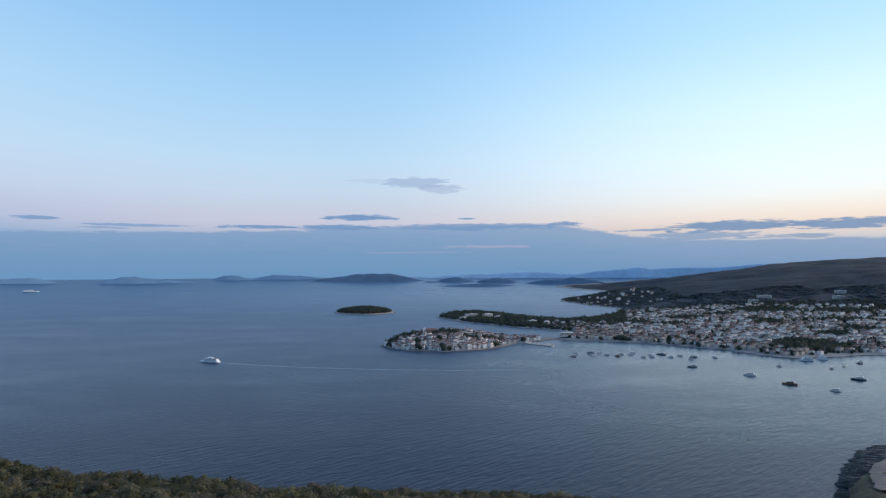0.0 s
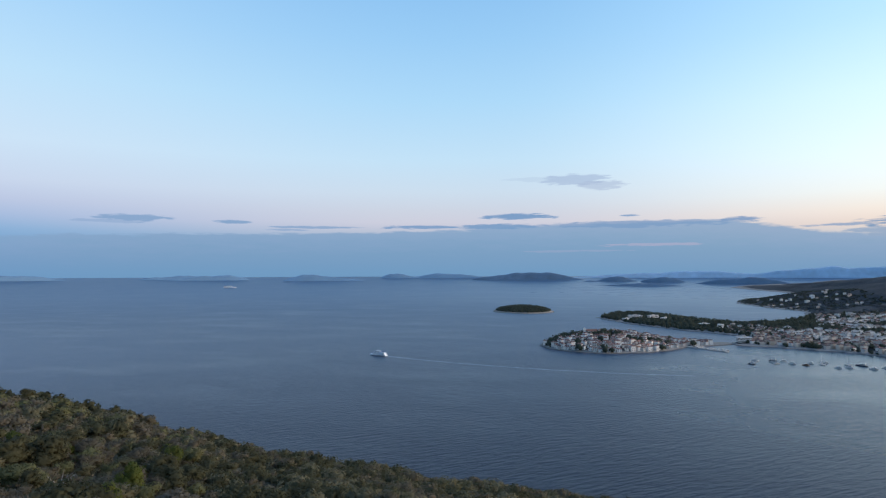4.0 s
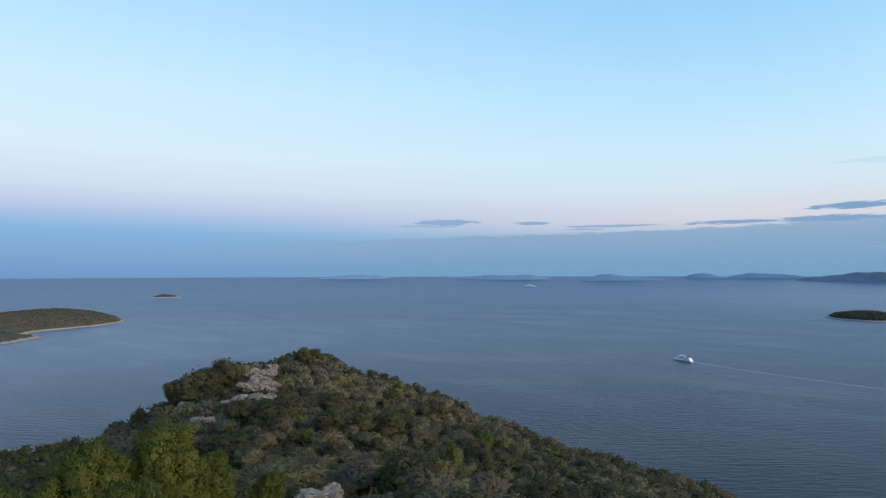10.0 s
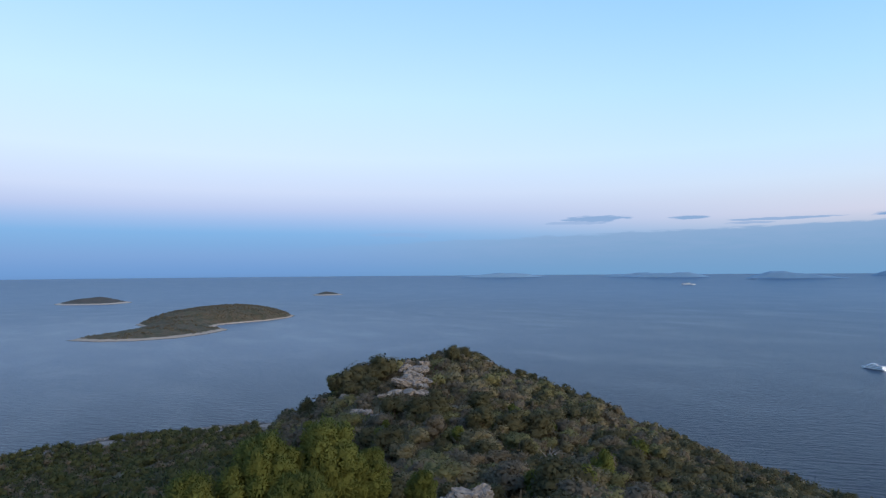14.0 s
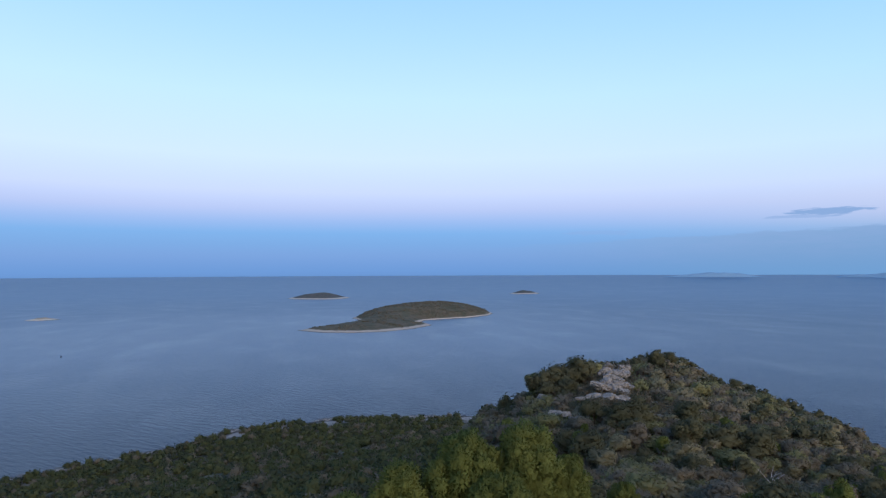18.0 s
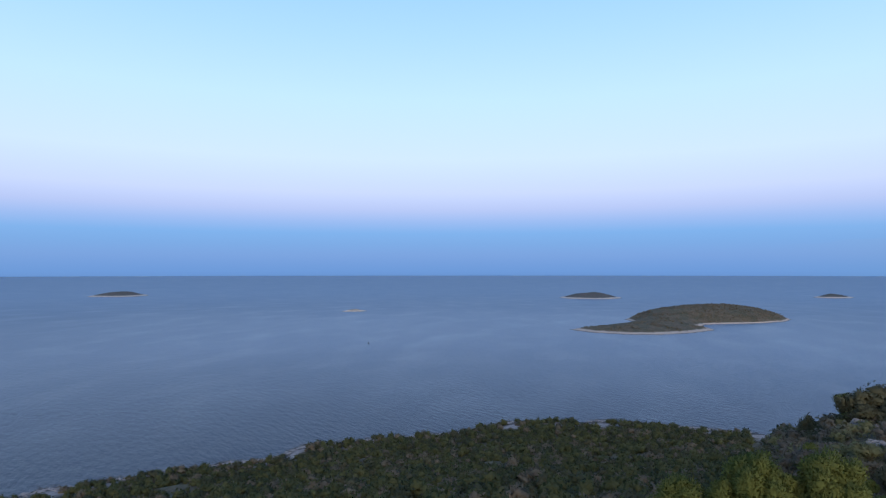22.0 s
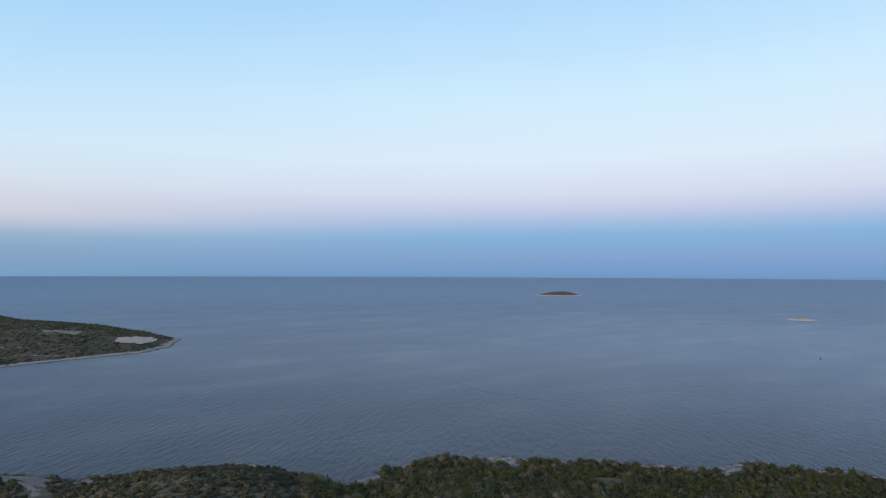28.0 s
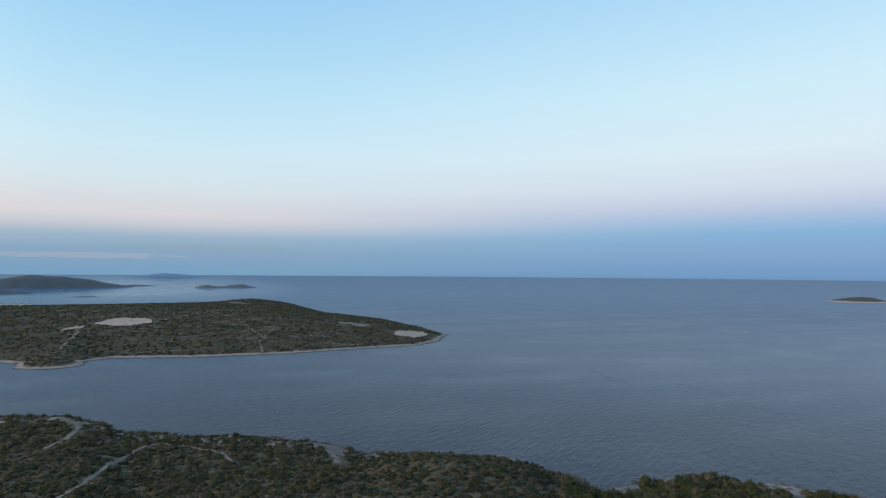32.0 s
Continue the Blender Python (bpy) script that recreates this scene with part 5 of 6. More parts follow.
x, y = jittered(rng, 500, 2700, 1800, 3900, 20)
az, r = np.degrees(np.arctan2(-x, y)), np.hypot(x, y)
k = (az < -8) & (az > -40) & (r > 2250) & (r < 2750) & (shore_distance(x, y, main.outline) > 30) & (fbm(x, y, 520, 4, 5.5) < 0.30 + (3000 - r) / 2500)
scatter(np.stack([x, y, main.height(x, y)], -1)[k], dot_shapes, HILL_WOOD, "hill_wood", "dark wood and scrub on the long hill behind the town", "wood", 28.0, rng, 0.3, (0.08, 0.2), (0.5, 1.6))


# ---- houses ----
def gable(bm, w, d, z, rise, eave=0.45):
    x, y = w / 2 + eave, d / 2 + eave
    a = [bm.verts.new(p) for p in ((-x, -y, z), (x, -y, z), (x, y, z), (-x, y, z), (-x, 0, z + rise), (x, 0, z + rise))]
    b = [bm.verts.new((*v.co.xy, v.co.z - 0.18)) for v in a[:4]]
    for f in ((a[0], a[1], a[5], a[4]), (a[2], a[3], a[4], a[5]), (a[1], a[2], a[5]), (a[3], a[0], a[4]), (b[3], b[2], b[1], b[0]),
              (a[1], a[0], b[0], b[1]), (a[2], a[1], b[1], b[2]), (a[3], a[2], b[2], b[3]), (a[0], a[3], b[3], b[0])):
        bm.faces.new(f)


def hip(bm, w, d, z, rise, eave=0.5):
    x, y = w / 2 + eave, d / 2 + eave
    k = max(w - d, 0.5) / 2
    a = [bm.verts.new(p) for p in ((-x, -y, z), (x, -y, z), (x, y, z), (-x, y, z), (-k, 0, z + rise), (k, 0, z + rise))]
    for f in ((a[0], a[1], a[5], a[4]), (a[2], a[3], a[4], a[5]), (a[1], a[2], a[5]), (a[3], a[0], a[4]), (a[3], a[2], a[1], a[0])):
        bm.faces.new(f)


def window_mesh(w, h):
    bm = bmesh.new()
    box(bm, -w / 2, w / 2, -0.06, 0.05, 0, h, 0.0)
    box(bm, -w / 2 - 0.22, -w / 2, -0.1, 0.02, 0, h)
    box(bm, w / 2, w / 2 + 0.22, -0.1, 0.02, 0, h)
    return bm_mesh("window", bm, GLASS_DARK)


WINDOW = window_mesh(0.9, 1.3)
STOREY = 2.8


def house_kind(w, d, storeys, roof, wall_mat, roof_mat, windows, balcony=False):
    """The meshes of one kind of house; built once, then copied."""
    h = storeys * STOREY + 0.4
    bm = bmesh.new()
    box(bm, -w / 2, w / 2, -d / 2, d / 2, -7, h)
    if roof == "gable":
        for s in (-1, 1):
            v = [bm.verts.new((s * w / 2, y, z)) for y, z in ((-d / 2, h), (d / 2, h), (0, h + d * 0.27))]
            bm.faces.new(v if s > 0 else v[::-1])
    if balcony:
        for k in range(1, storeys):
            box(bm, -w / 2 + 0.6, w / 2 - 0.6, -d / 2 - 1.4, -d / 2, k * STOREY, k * STOREY + 0.2)
            box(bm, -w / 2 + 0.6, w / 2 - 0.6, -d / 2 - 1.4, -d / 2 - 1.3, k * STOREY + 0.2, k * STOREY + 1.1)
    wall = bm_mesh("wall", bm, wall_mat)
    bm = bmesh.new()
    if roof == "gable":
        gable(bm, w, d, h, d * 0.32, 0.3)
    elif roof == "hip":
        hip(bm, w, d, h, d * 0.32, 0.35)
    else:
        box(bm, -w / 2 - 0.15, w / 2 + 0.15, -d / 2 - 0.15, d / 2 + 0.15, h, h + 0.5)
        box(bm, -w * 0.2, w * 0.1, -d * 0.2, d * 0.15, h + 0.5, h + 2.4)
    roof_me = bm_mesh("roof", bm, roof_mat)
    bm = bmesh.new()
    box(bm, -0.35, 0.35, -0.35, 0.35, 0, 1.7)
    box(bm, -0.45, 0.45, -0.45, 0.45, 1.7, 1.9)
    chim = bm_mesh("chimney", bm, wall_mat)
    base = new("house")
    base.location = (0, 0, -400)
    part("wall", wall, base)
    r = part("roof", roof_me, base)
    if roof != "flat":
        part("chimney", chim, r, "", pose(w * 0.25, d * 0.16, h + d * 0.06))
    n = 0
    for k in range(storeys):
        for i in range(2 if w < 11 else 3):
            if n < windows:
                part("window", WINDOW, base, "", pose((i + 0.5) / (2 if w < 11 else 3) * w - w / 2, -d / 2, k * STOREY + 1.0))
                n += 1
    return base


def at_ground(land, x, y, yaw):
    return pose(x, y, float(land.height(x, y)), 0, 0, yaw)


def spread(count, inside, gap, x0, x1, y0, y1, rng):
    """Places at least a gap apart; gap is a rule of the place."""
    got, cell = [], {}
    for _ in range(count * 40):
        x, y = rng.uniform(x0, x1), rng.uniform(y0, y1)
        if not inside(x, y):
            continue
        g = gap(x, y)
        cx, cy = int(x // 12), int(y // 12)
        if any(math.hypot(x - u, y - w) < g for i in range(-3, 4) for j in range(-3, 4) for u, w in cell.get((cx + i, cy + j), ())):
            continue
        cell.setdefault((cx, cy), []).append((x, y))
        got.append((x, y))
        if len(got) >= count:
            break
    return got


def inside_of(land, margin):
    def test(x, y):
        return float(shore_distance(np.array([x]), np.array([y]), land.outline)[0]) > margin
    return test


hrng = np.random.RandomState(21)
old_kinds = [house_kind(7, 5.6, 2, "gable", WALL_STONE, ROOF_BROWN, 4), house_kind(8, 5.6, 2, "gable", WALL_WHITE, ROOF_RED, 4), house_kind(6.4, 5.4, 2, "gable", WALL_WHITE, ROOF_BROWN, 4),
             house_kind(8.5, 6.4, 3, "hip", WALL_WHITE, ROOF_RED, 4), house_kind(8.6, 5.2, 2, "gable", WALL_STONE, ROOF_RED, 4)]
new_kinds = [house_kind(8, 7.5, 2, "hip", WALL_WHITE, ROOF_RED, 3, True), house_kind(8.5, 6.5, 2, "gable", WALL_CREAM, ROOF_BROWN, 2), house_kind(9.5, 8, 3, "hip", WALL_CREAM, ROOF_BROWN, 3, True),
             house_kind(9, 8, 3, "flat", WALL_WHITE, ROOF_FLAT, 3, True), house_kind(7.5, 7, 2, "hip", WALL_STONE, ROOF_RED, 2), house_kind(15, 10, 3, "flat", WALL_WHITE, ROOF_FLAT, 3, True)]
labels_old = ["old stone house with a gabled clay-tile roof", "tall white house with a red tile roof", "small white house with a brown tile roof", "broad white house with a hipped roof", "narrow stone house with an old tile roof"]
labels_new = ["white three-storey house with balconies and a red hipped roof", "cream two-storey house with a tiled gable roof", "cream four-storey house with balconies", "white flat-roofed apartment house", "stone house with a red hipped roof", "long white flat-roofed apartment block"]
town_inside = inside_of(old, 8)
COPSES = [(-52, 1290, 50, 22), (-102, 1296, 26, 16), (-128, 1318, 20, 30), (-140, 1262, 14, 18), (18, 1262, 14, 9), (64, 1300, 12, 9), (-78, 1224, 12, 7)]


def in_copse(x, y):
    return np.any([((x - gx) / ga) ** 2 + ((y - gy) / gb) ** 2 < 1 for gx, gy, ga, gb in COPSES], axis=0)


spots = spread(420, lambda x, y: town_inside(x, y) and x < 175 and not in_copse(x, y), lambda x, y: 7.3, -170, 180, 1165, 1445, hrng)
HOUSES = []
for hx, hy, yaw in ((672, -2200, 10), (690, -2215, 24), (654, -2190, -8), (706, -2196, 15), (640, -2225, 30), (722, -2222, 5), (662, -2240, 18), (698, -2246, -12)):
    HOUSES.append((new_kinds[0], cape, hx, hy, yaw, "small white house among trees on the cape", "houses on the cape"))
for hx, hy in spots:
    k = 3 if hy < 1205 + 0.45 * max(hx, 0) and hrng.rand() < 0.25 else hrng.randint(len(old_kinds))
    yaw = math.degrees(math.atan2(hy - 1290, hx + 30)) + 90 + hrng.uniform(-14, 14)
    HOUSES.append((old_kinds[k], old, hx, hy, yaw, labels_old[k], "houses of the old town"))
HOUSES.sort(key=lambda h: (h[1] is not cape, math.hypot(h[2], h[3])))
bay = inside_of(main, 24)


# groves that break the town up
GROVES = [(395, 1790, 100, 150), (605, 1705, 80, 55), (930, 1910, 95, 110), (665, 1190, 80, 62), (880, 1390, 42, 60), (1085, 1790, 90, 70), (350, 1345, 16, 16), (520, 1560, 40, 40), (760, 1560, 34, 60), (960, 1560, 60, 40), (790, 1330, 40, 34), (450, 1640, 44, 40), (760, 1830, 60, 40)]


def in_grove(x, y, grow=1.0):
    return np.any([((x - gx) / (ga * grow)) ** 2 + ((y - gy) / (gb * grow)) ** 2 < 1 for gx, gy, ga, gb in GROVES], axis=0)


def in_town(x, y):
    if in_grove(x, y, 0.9):
        return False
    az, r = math.degrees(math.atan2(-x, y)), math.hypot(x, y)
    if not (-39 < az < -8.5) or r > 2440 + 8 * (az + 8.5) or (az > -15 and r > 1750 and r < 2350):
        return False
    thin = fbm(np.array(x), np.array(y), 260, 3, 2.2)
    return bay(x, y) and thin < 0.62 - max(0, r - 1900) / 900


spots = sorted(spread(1700, in_town, lambda x, y: 9.8 + 7.0 * max(0.0, float(fbm(np.array(x), np.array(y), 110, 3, 7.0)) + 0.1) + max(0, math.hypot(x, y) - 1500) / 80, 200, 1700, 1000, 2700, hrng), key=lambda p: math.hypot(*p))
spots += [(540 + hrng.uniform(-20, 330), 2580 + hrng.uniform(0, 420)) for _ in range(36)]
for hx, hy in spots:
    d = float(shore_distance(np.array([hx]), np.array([hy]), main.outline)[0])
    if d < 18:
        continue
    k = hrng.choice([0, 1, 2, 4]) if d < 90 else hrng.choice([0, 0, 1, 2, 3, 4, 5])
    HOUSES.append((new_kinds[k], main, hx, hy, 20 + hrng.choice([0, 0, 90, 180, 180]) + hrng.uniform(-15, 15), labels_new[k], "houses round the bay"))
far_bits = {}
for n, (kind, land, hx, hy, yaw, label, group) in enumerate(HOUSES):
    m = at_ground(land, hx, hy, yaw)
    if n < 300:
        tagged(copy_thing(kind, m), label, "house", group)
        continue
    for o in kind.children:
        if o.data is WINDOW:
            continue
        co = np.empty(len(o.data.vertices) * 3, np.float32)
        o.data.vertices.foreach_get("co", co)
        w = np.array(m)
        far_bits.setdefault(o.data.materials[0], []).append((co.reshape(-1, 3) @ w[:3, :3].T + w[:3, 3], [tuple(f.vertices) for f in o.data.polygons]))
mats, V, F, I, n = list(far_bits), [], [], [], 0
for k, mat in enumerate(mats):
    for co, faces in far_bits[mat]:
        V.append(co)
        for f in faces:
            for q in range(1, len(f) - 1):
                F.append((f[0] + n, f[q] + n, f[q + 1] + n))
                I.append(k)
        n += len(co)
tagged(new("town_houses", tri_mesh("town_houses", np.concatenate(V), F, mats, I, False)), "packed town houses with white walls and tiled roofs", "houses", kind="stuff")
for kind in old_kinds + new_kinds:
    for o in (*kind.children_recursive, kind):
        bpy.data.objects.remove(o)

def hotel(x, y, yaw, w, d, storeys, label):
    base = new("hotel")
    base.matrix_basis = at_ground(main, x, y, yaw)
    tagged(base, label, "hotel", "hotels among the pines")
    for k in range(storeys):
        bm = bmesh.new()
        box(bm, -w / 2, w / 2, -d / 2, d / 2, -3 + 3 * k if k == 0 else 3.0 * k, 3.0 * k + 2.2)
        part("storey", bm_mesh("storey", bm, GLASS_DARK), base)
        bm = bmesh.new()
        box(bm, -w / 2 - 0.8, w / 2 + 0.8, -d / 2 - 1.4, d / 2 + 0.6, 3.0 * k + 2.2, 3.0 * k + 3.6)
        part("balcony_band", bm_mesh("balcony_band", bm, WALL_WHITE), base)
    bm = bmesh.new()
    box(bm, -w * 0.1, w * 0.15, -d * 0.3, d * 0.3, 3.0 * storeys + 0.6, 3.0 * storeys + 2.8)
    part("roof_house", bm_mesh("roof_house", bm, WALL_CREAM), base)


for x, y, yaw, w, d, n in ((36, 2010, 20, 40, 12, 3), (88, 1985, 32, 30, 12, 3), (120, 1930, 24, 24, 11, 2), (10, 1950, 40, 22, 10, 2), (205, 1760, 30, 24, 11, 2), (238, 1705, 70, 18, 11, 3),
                           (1085, 2230, -20, 46, 14, 4), (1010, 2150, -14, 30, 12, 4), (1330, 2190, -24, 34, 13, 4), (1255, 2080, -20, 30, 12, 4), (240, 1402, 10, 26, 14, 4)):
    hotel(x, y, yaw, w, d, n, "long white hotel with balcony bands among trees")

# trees between the houses
tx, ty = jittered(rng, 200, 1700, 1050, 2700, 13)
az, r = np.degrees(np.arctan2(-tx, ty)), np.hypot(tx, ty)
k = (shore_distance(tx, ty, main.outline) > 16) & (az > -40) & (rng.rand(len(tx)) < 0.62) & (r < 2400)
scatter(np.stack([tx, ty, main.height(tx, ty)], -1)[k], dot_shapes, WOOD_FAR, "town_trees", "dark garden trees between the houses", "trees", 9.5, rng, 0.15, (0.7, 1.2))
tx, ty = jittered(rng, 280, 1200, 1090, 2060, 8.5)
k = in_grove(tx, ty) & (shore_distance(tx, ty, main.outline) > 8)
scatter(np.stack([tx, ty, main.height(tx, ty)], -1)[k], dot_shapes, WOOD_FAR, "town_groves", "dark pine groves between the quarters of the town", "trees", 11.0, rng, 0.15, (0.7, 1.25))
tx, ty = jittered(rng, -170, 140, 1170, 1440, 8)
k = (shore_distance(tx, ty, old.outline) > 8) & ((in_copse(tx, ty) & (np.hypot(tx + 62, ty - 1288) > 12)) | (rng.rand(len(tx)) < 0.05))
scatter(np.stack([tx, ty, old.height(tx, ty)], -1)[k], dot_shapes, WOOD_FAR, "old_town_trees", "dark trees round the church and between old houses", "trees", 13.0, rng, 0.1, (0.75, 1.1))


# ---- church on the old town's summit ----
church = new("church")
cz = float(old.height(-62, 1288))
church.matrix_basis = pose(-62, 1288, cz, 0, 0, 20)
tagged(church, "pale stone church with a bell tower on the old town's summit", "church")
bm = bmesh.new()
box(bm, -11, 11, -5, 5, -5, 9)
part("nave_wall", bm_mesh("nave_wall", bm, WALL_STONE), church)
bm = bmesh.new()
gable(bm, 22, 10, 9, 4)
part("roof", bm_mesh("roof", bm, ROOF_RED), church)
bm = bmesh.new()
box(bm, -16, -11.6, -2.2, 2.2, -5, 13)
box(bm, -16.3, -11.3, -2.5, 2.5, 13, 13.5)
tower = part("bell_tower", bm_mesh("bell_tower", bm, WALL_WHITE), church)
bm = bmesh.new()
box(bm, -15.8, -11.8, -2, 2, 13.5, 17, 0, 0.08)
part("spire", bm_mesh("spire", bm, WALL_STONE), tower)
for sx_ in (-1, 1):
    bm = bmesh.new()
    box(bm, -14.5, -13.1, 2.1 * sx_ - 0.2, 2.1 * sx_ + 0.2, 9.5, 12.2)
    part("belfry_opening", bm_mesh("belfry_opening", bm, GLASS_DARK), tower)


# ---- boats ----
def hull(bm, length, beam, free, sheer=0.25, deep=0.4):
    """A boat's hull from sections, bow towards +x."""
    n, rings = 12, []
    for i in range(n):
        u = i / (n - 1)
        x = (u - 0.5) * length
        b = beam / 2 * (1 - max(0, (u - 0.45) / 0.55) ** 2.2) * (0.82 + 0.18 * min(1, u / 0.25))
        top = free * (1 + sheer * (2 * u - 0.7) ** 2)
        b = max(b, 0.04)
        rings.append([bm.verts.new(p) for p in ((x, -b, top), (x, -b * 0.86, 0.05), (x, 0, -deep * (1 - 0.5 * u)), (x, b * 0.86, 0.05), (x, b, top))])
    for a, b in zip(rings, rings[1:]):
        for k in range(4):
            bm.faces.new((a[k], b[k], b[k + 1], a[k + 1]))
        bm.faces.new((a[4], b[4], b[0], a[0]))
    bm.faces.new(rings[0])
    bm.faces.new(rings[-1][::-1])


def boat(kind, x, y, yaw, length, mat, label):
    base = new(kind)
    base.matrix_basis = pose(x, y, 0.0, 0, 0, yaw)
    tagged(base, label, "boat", "boats moored in the bay")
    beam, free = length * (0.27 if kind != "sailing_yacht" else 0.3), length * 0.085 + 0.25
    bm = bmesh.new()
    hull(bm, length, beam, free)
    part("hull", bm_mesh("hull", bm, mat), base)
    bm = bmesh.new()
    if kind == "sailing_yacht":
        box(bm, -length * 0.1, length * 0.24, -beam * 0.26, beam * 0.26, free, free + 0.55, 0.0, 0.8)
        part("cabin", bm_mesh("cabin", bm, HULL_WHITE), base)
        bm = bmesh.new()
        box(bm, length * 0.08, length * 0.08 + 0.22, -0.11, 0.11, free, free + length * 1.25, 0, 0.5)
        mast = part("mast", bm_mesh("mast", bm, METAL), base)
        bm = bmesh.new()
        box(bm, -length * 0.32, length * 0.08, -0.2, 0.2, free + 1.4, free + 1.85)
        part("boom", bm_mesh("boom", bm, BLUE_CANVAS), mast)
        bm = bmesh.new()
        box(bm, -length * 0.36, -length * 0.14, -beam * 0.3, beam * 0.3, free + 1.5, free + 1.6)
        part("bimini", bm_mesh("bimini", bm, BLUE_CANVAS), base)
    else:
        box(bm, -length * 0.3, length * 0.2, -beam * 0.34, beam * 0.34, free, free + 1.5 + length * 0.03, 0.0, 0.86)
        part("cabin", bm_mesh("cabin", bm, HULL_WHITE if mat is not HULL_WOOD else HULL_WOOD), base)
        bm = bmesh.new()
        box(bm, -length * 0.29, length * 0.205, -beam * 0.345, beam * 0.345, free + 0.7, free + 1.25, 0.0, 0.93)
        part("window_band", bm_mesh("window_band", bm, GLASS_DARK), base)
        bm = bmesh.new()
        box(bm, -length * 0.36, length * 0.08, -beam * 0.36, beam * 0.36, free + 2.3 + length * 0.03, free + 2.42 + length * 0.03)
        for px_, py_ in ((-0.34, -0.33), (-0.34, 0.33), (0.06, -0.33), (0.06, 0.33)):
            box(bm, length * px_ - 0.06, length * px_ + 0.06, beam * py_ - 0.06, beam * py_ + 0.06, free + 0.8, free + 2.3 + length * 0.03)
        part("canopy", bm_mesh("canopy", bm, HULL_WHITE), base)
    bm = bmesh.new()
    box(bm, length * 0.22, length * 0.42, -beam * 0.2, beam * 0.2, free + 0.12, free + 0.2, 0.0, 0.7)
    part("foredeck", bm_mesh("foredeck", bm, DECK), base)
    return base


brng = np.random.RandomState(5)
for x, y, length, sail, mat, word in ((199, 1100, 12, 1, HULL_DARK, "dark-hulled"), (206, 1122, 11, 1, HULL_WHITE, "white"), (212, 1142, 12, 1, HULL_WHITE, "white"), (238, 1114, 13, 1, HULL_WHITE, "white"), (236, 1132, 11, 1, HULL_WHITE, "white"),
                                      (241, 1152, 12, 1, HULL_DARK, "dark-hulled"), (255, 1145, 10, 0, HULL_WHITE, "white"), (262, 1118, 11, 0, HULL_WHITE, "white"), (279, 1106, 11, 0, HULL_WOOD, "wooden"), (292, 1128, 10, 0, HULL_WHITE, "white"),
                                      (306, 1122, 12, 1, HULL_WHITE, "white"), (314, 1140, 12, 0, HULL_WHITE, "white"), (319, 1088, 10, 0, HULL_WHITE, "white"), (336, 1096, 13, 0, HULL_WHITE, "white"), (345, 1130, 14, 1, HULL_WHITE, "white"),
                                      (362, 1124, 17, 0, HULL_DARK, "large dark-hulled"), (366, 1088, 12, 0, HULL_WHITE, "white"), (388, 1104, 11, 0, HULL_WHITE, "white"), (363, 980, 15, 0, HULL_DARK, "dark-hulled"), (406, 1089, 13, 0, HULL_DARK, "dark-hulled"),
                                      (392, 1062, 11, 0, HULL_WHITE, "white"), (415, 900, 17, 0, HULL_WHITE, "large white"), (434, 829, 18, 0, HULL_WOOD, "wooden"), (465, 782, 12, 0, HULL_WHITE, "white"), (544, 862, 18, 0, HULL_DARK, "dark-hulled"),
                                      (440, 1083, 11, 0, HULL_WHITE, "white"), (500, 985, 9, 0, HULL_WHITE, "white"), (566, 960, 9, 0, HULL_DARK, "dark-hulled"), (600, 985, 10, 0, HULL_WHITE, "white"), (640, 1010, 9, 0, HULL_DARK, "dark-hulled"), (655, 1030, 8, 0, HULL_WHITE, "white")):
    boat("sailing_yacht" if sail else "motor_boat", x, y, brng.uniform(120, 215), length, mat, f"{word} {'sailing yacht with bare mast' if sail else 'motor boat'} moored in the calm bay")
# small boats in rows along the old town's pier
for i in range(26):
    u = i / 25
    boat("motor_boat", 132 + 58 * u + brng.uniform(-2, 2), 1318 - 62 * u + brng.uniform(-3, 3) + (10 if i % 2 else -8), brng.uniform(40, 60) + (180 if i % 2 else 0), brng.uniform(6, 10), HULL_WHITE, "small white motor boat berthed at the pier")


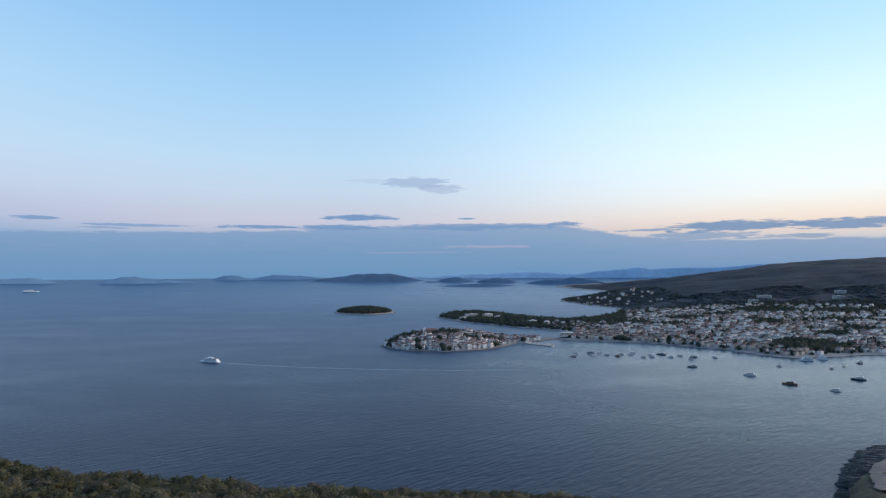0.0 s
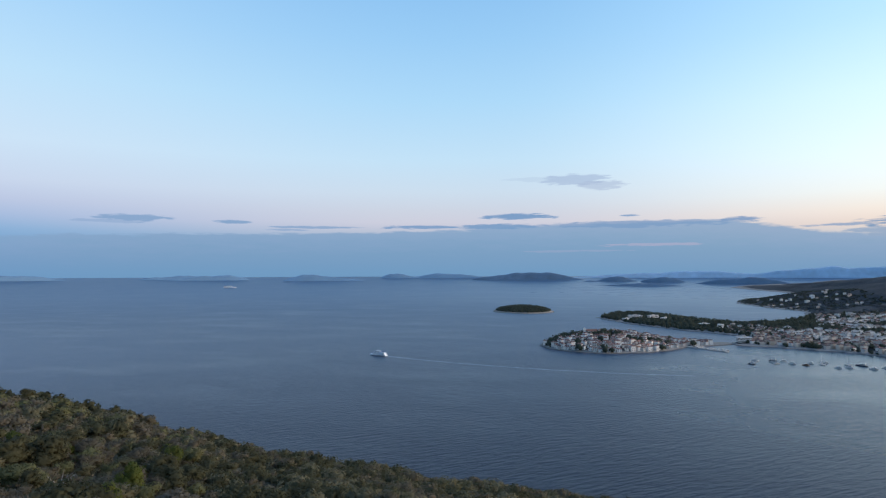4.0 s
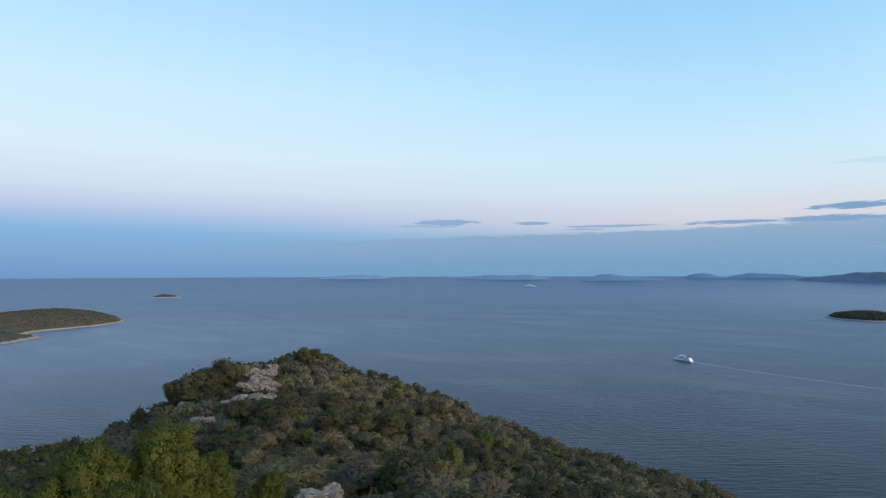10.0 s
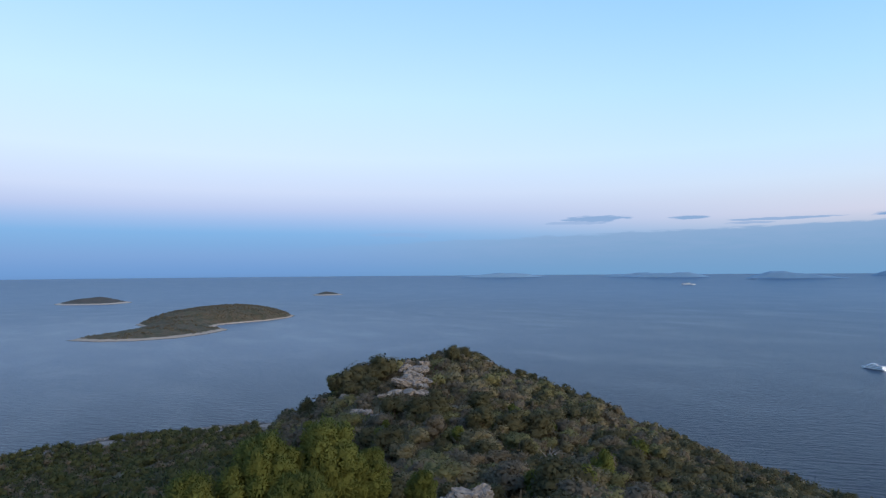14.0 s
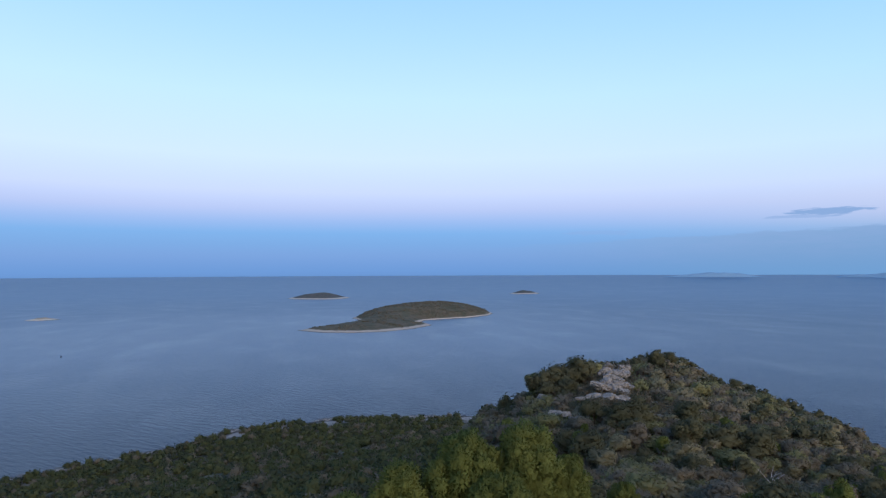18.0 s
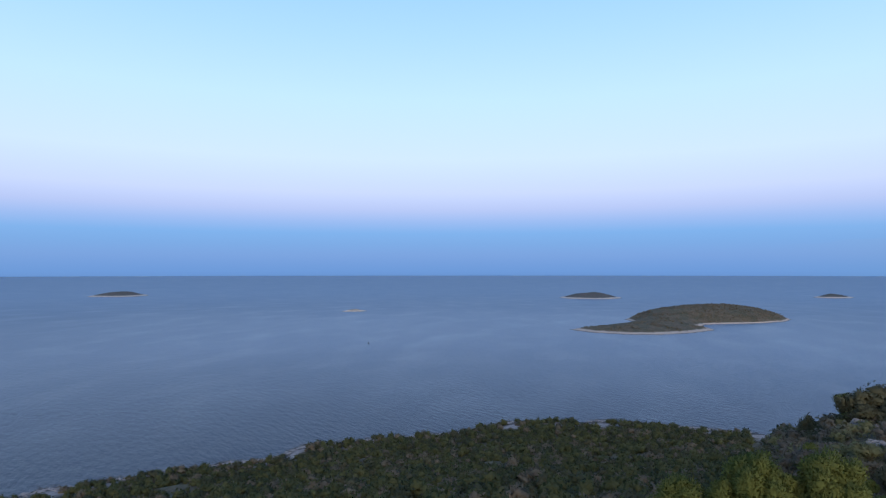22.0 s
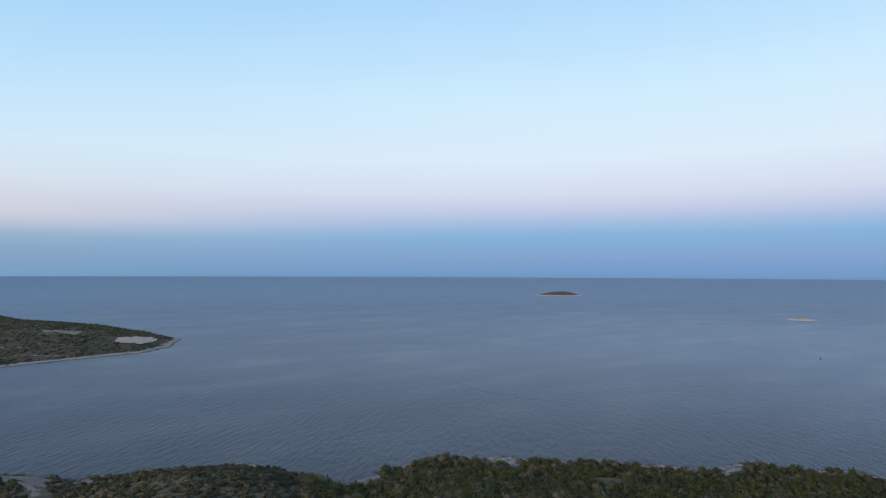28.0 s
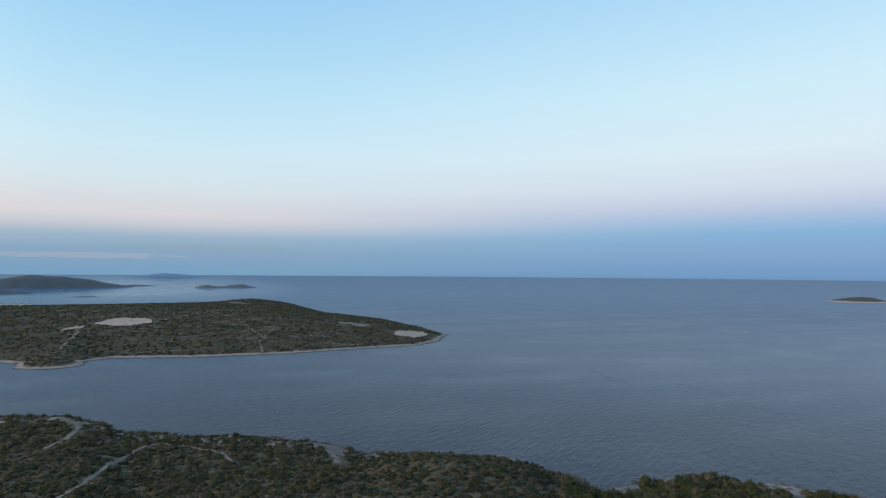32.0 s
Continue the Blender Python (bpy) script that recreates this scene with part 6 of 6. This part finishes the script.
def ferry(x, y, yaw, length, label, kind="excursion_ship", z=0.0, scale=1.0, low=1.0):
    base = new(kind)
    base.matrix_basis = pose(x, y, z, 0, 0, yaw) @ Matrix.Diagonal((scale, scale, scale * low, 1))
    tagged(base, label, "ship")
    beam = length * 0.24
    bm = bmesh.new()
    hull(bm, length, beam, 2.4, 0.3, 1.2)
    hl = part("hull", bm_mesh("hull", bm, SHIP_WHITE), base)
    bm = bmesh.new()
    box(bm, -length * 0.46, length * 0.3, -beam * 0.485, beam * 0.485, 0.55, 1.0)
    part("stripe", bm_mesh("stripe", bm, HULL_DARK), hl)
    z0 = 2.4
    for k, (a, b, w) in enumerate(((-0.44, 0.26, 0.44), (-0.42, 0.18, 0.41), (-0.16, 0.12, 0.33))):
        bm = bmesh.new()
        box(bm, length * a, length * b, -beam * w, beam * w, z0, z0 + 2.4, 0.12, 0.97)
        deck = part("deck_house", bm_mesh("deck_house", bm, SHIP_WHITE), base)
        for s in (-1, 1):
            n = 9 - 2 * k
            for i in range(n):
                u = (a + (b - a) * (i + 0.5) / n) * length
                bm = bmesh.new()
                box(bm, u - (b - a) * length / n * 0.38, u + (b - a) * length / n * 0.38, s * beam * w * 0.985 - 0.08, s * beam * w * 0.985 + 0.08, z0 + 0.9, z0 + 1.8)
                part("window", bm_mesh("window", bm, GLASS_DARK), deck)
        bm = bmesh.new()
        box(bm, length * (a - 0.015), length * (b + 0.02), -beam * (w + 0.02), beam * (w + 0.02), z0 + 2.42, z0 + 2.56)
        part("deck", bm_mesh("deck", bm, SHIP_WHITE), base)
        z0 += 2.58
    bm = bmesh.new()
    box(bm, -length * 0.02, length * 0.005, -0.3, 0.3, z0, z0 + 3.2, 0, 0.4)
    box(bm, -length * 0.03, length * 0.015, -1.6, 1.6, z0 + 1.9, z0 + 2.05)
    part("mast", bm_mesh("mast", bm, METAL), base)
    bm = bmesh.new()
    box(bm, -length * 0.4, -length * 0.18, -beam * 0.36, beam * 0.36, 9.6, 9.75)
    for px_, py_ in ((-0.39, -0.34), (-0.39, 0.34), (-0.19, -0.34), (-0.19, 0.34)):
        box(bm, length * px_ - 0.08, length * px_ + 0.08, beam * py_ - 0.08, beam * py_ + 0.08, 7.5, 9.6)
    part("sun_awning", bm_mesh("sun_awning", bm, BLUE_CANVAS), base)
    return base


ferry(-428, 1044, 164, 38, "white excursion ship with two decks under way", low=0.82)
fx, fy, fk = far_spot(35.4, 6700)
ferry(fx, fy, 32, 62, "white cruise ship far out on the open sea", "cruise_ship", float(sea_level(math.hypot(fx, fy))), fk * 2.1)
for x, y, yaw, ln in ((575, 1046, 165, 34), (608, 1058, 165, 26)):
    ferry(x, y, yaw, ln, "white excursion ship berthed at the town quay", "excursion_ship", 0.0, 0.66)

# wake: a smooth, slightly raised band that trails behind the ship
WAKE = plain("wake_foam", (0.30, 0.36, 0.42), 0.35, 0, 0.08, 0.3)
flat = lambda x, y: np.zeros_like(np.asarray(x, float))
ribbon("wake", "thin pale wake trailing behind the ship", [(-415, 1040), (-340, 1012), (-268, 989), (-180, 970), (-101, 958), (0, 952), (100, 956)], 3.0, WAKE, flat, 0.16, "wake")

FOAM = plain("foam_streak", (0.44, 0.48, 0.52), 0.35, 0, 0.08, 0.3)
nt = FOAM.node_tree
veil = nt.nodes.new("ShaderNodeMixShader")
nt.links.new(range_of(nt, noise_of(nt, 0.09, 5), 0.46, 0.74, 0.0, 0.45), veil.inputs[0])
nt.links.new(nt.nodes.new("ShaderNodeBsdfTransparent").outputs[0], veil.inputs[1])
nt.links.new(nt.nodes["Principled BSDF"].outputs[0], veil.inputs[2])
nt.links.new(veil.outputs[0], nt.nodes["Material Output"].inputs["Surface"])
for rows, wide in ((((143, 960), (141, 925), (138.6, 893), (137, 850), (135.6, 812), (132.5, 772), (128, 752), (124, 748)), 6.0), (((159.8, 850), (158.6, 812), (156.8, 760)), 9.0), (((149.2, 1057), (148, 990), (146.5, 930)), 8.0)):
    ribbon("foam_streak", "faint broken foam streak drifting on the sea", at_polar(*rows), wide, FOAM, flat, 0.16, "foam", step=9.0)

# buoy out in the bay
bm = bmesh.new()
bmesh.ops.create_cone(bm, segments=12, radius1=1.3, radius2=0.5, depth=3.6, cap_ends=True, matrix=Matrix.Translation((0, 0, 1.6)))
box(bm, -0.12, 0.12, -0.12, 0.12, 3.4, 5.4)
box(bm, -0.4, 0.4, -0.05, 0.05, 5.0, 5.8)
bz_x, bz_y = -1248, -386
buoy = new("buoy", bm_mesh("buoy", bm, HULL_DARK))
buoy.location = (bz_x, bz_y, 0)
tagged(buoy, "dark conical sea buoy with a topmark", "buoy")

# pier and quay of the old town
bm = bmesh.new()
box(bm, 0, 92, -4, 4, -2, 1.5, 0.1)
pier = new("pier", bm_mesh("pier", bm, QUAY))
pier.matrix_basis = pose(122, 1318, 0, 0, 0, -46)
tagged(pier, "stone pier with berths beside the old town", "pier", kind="structure")
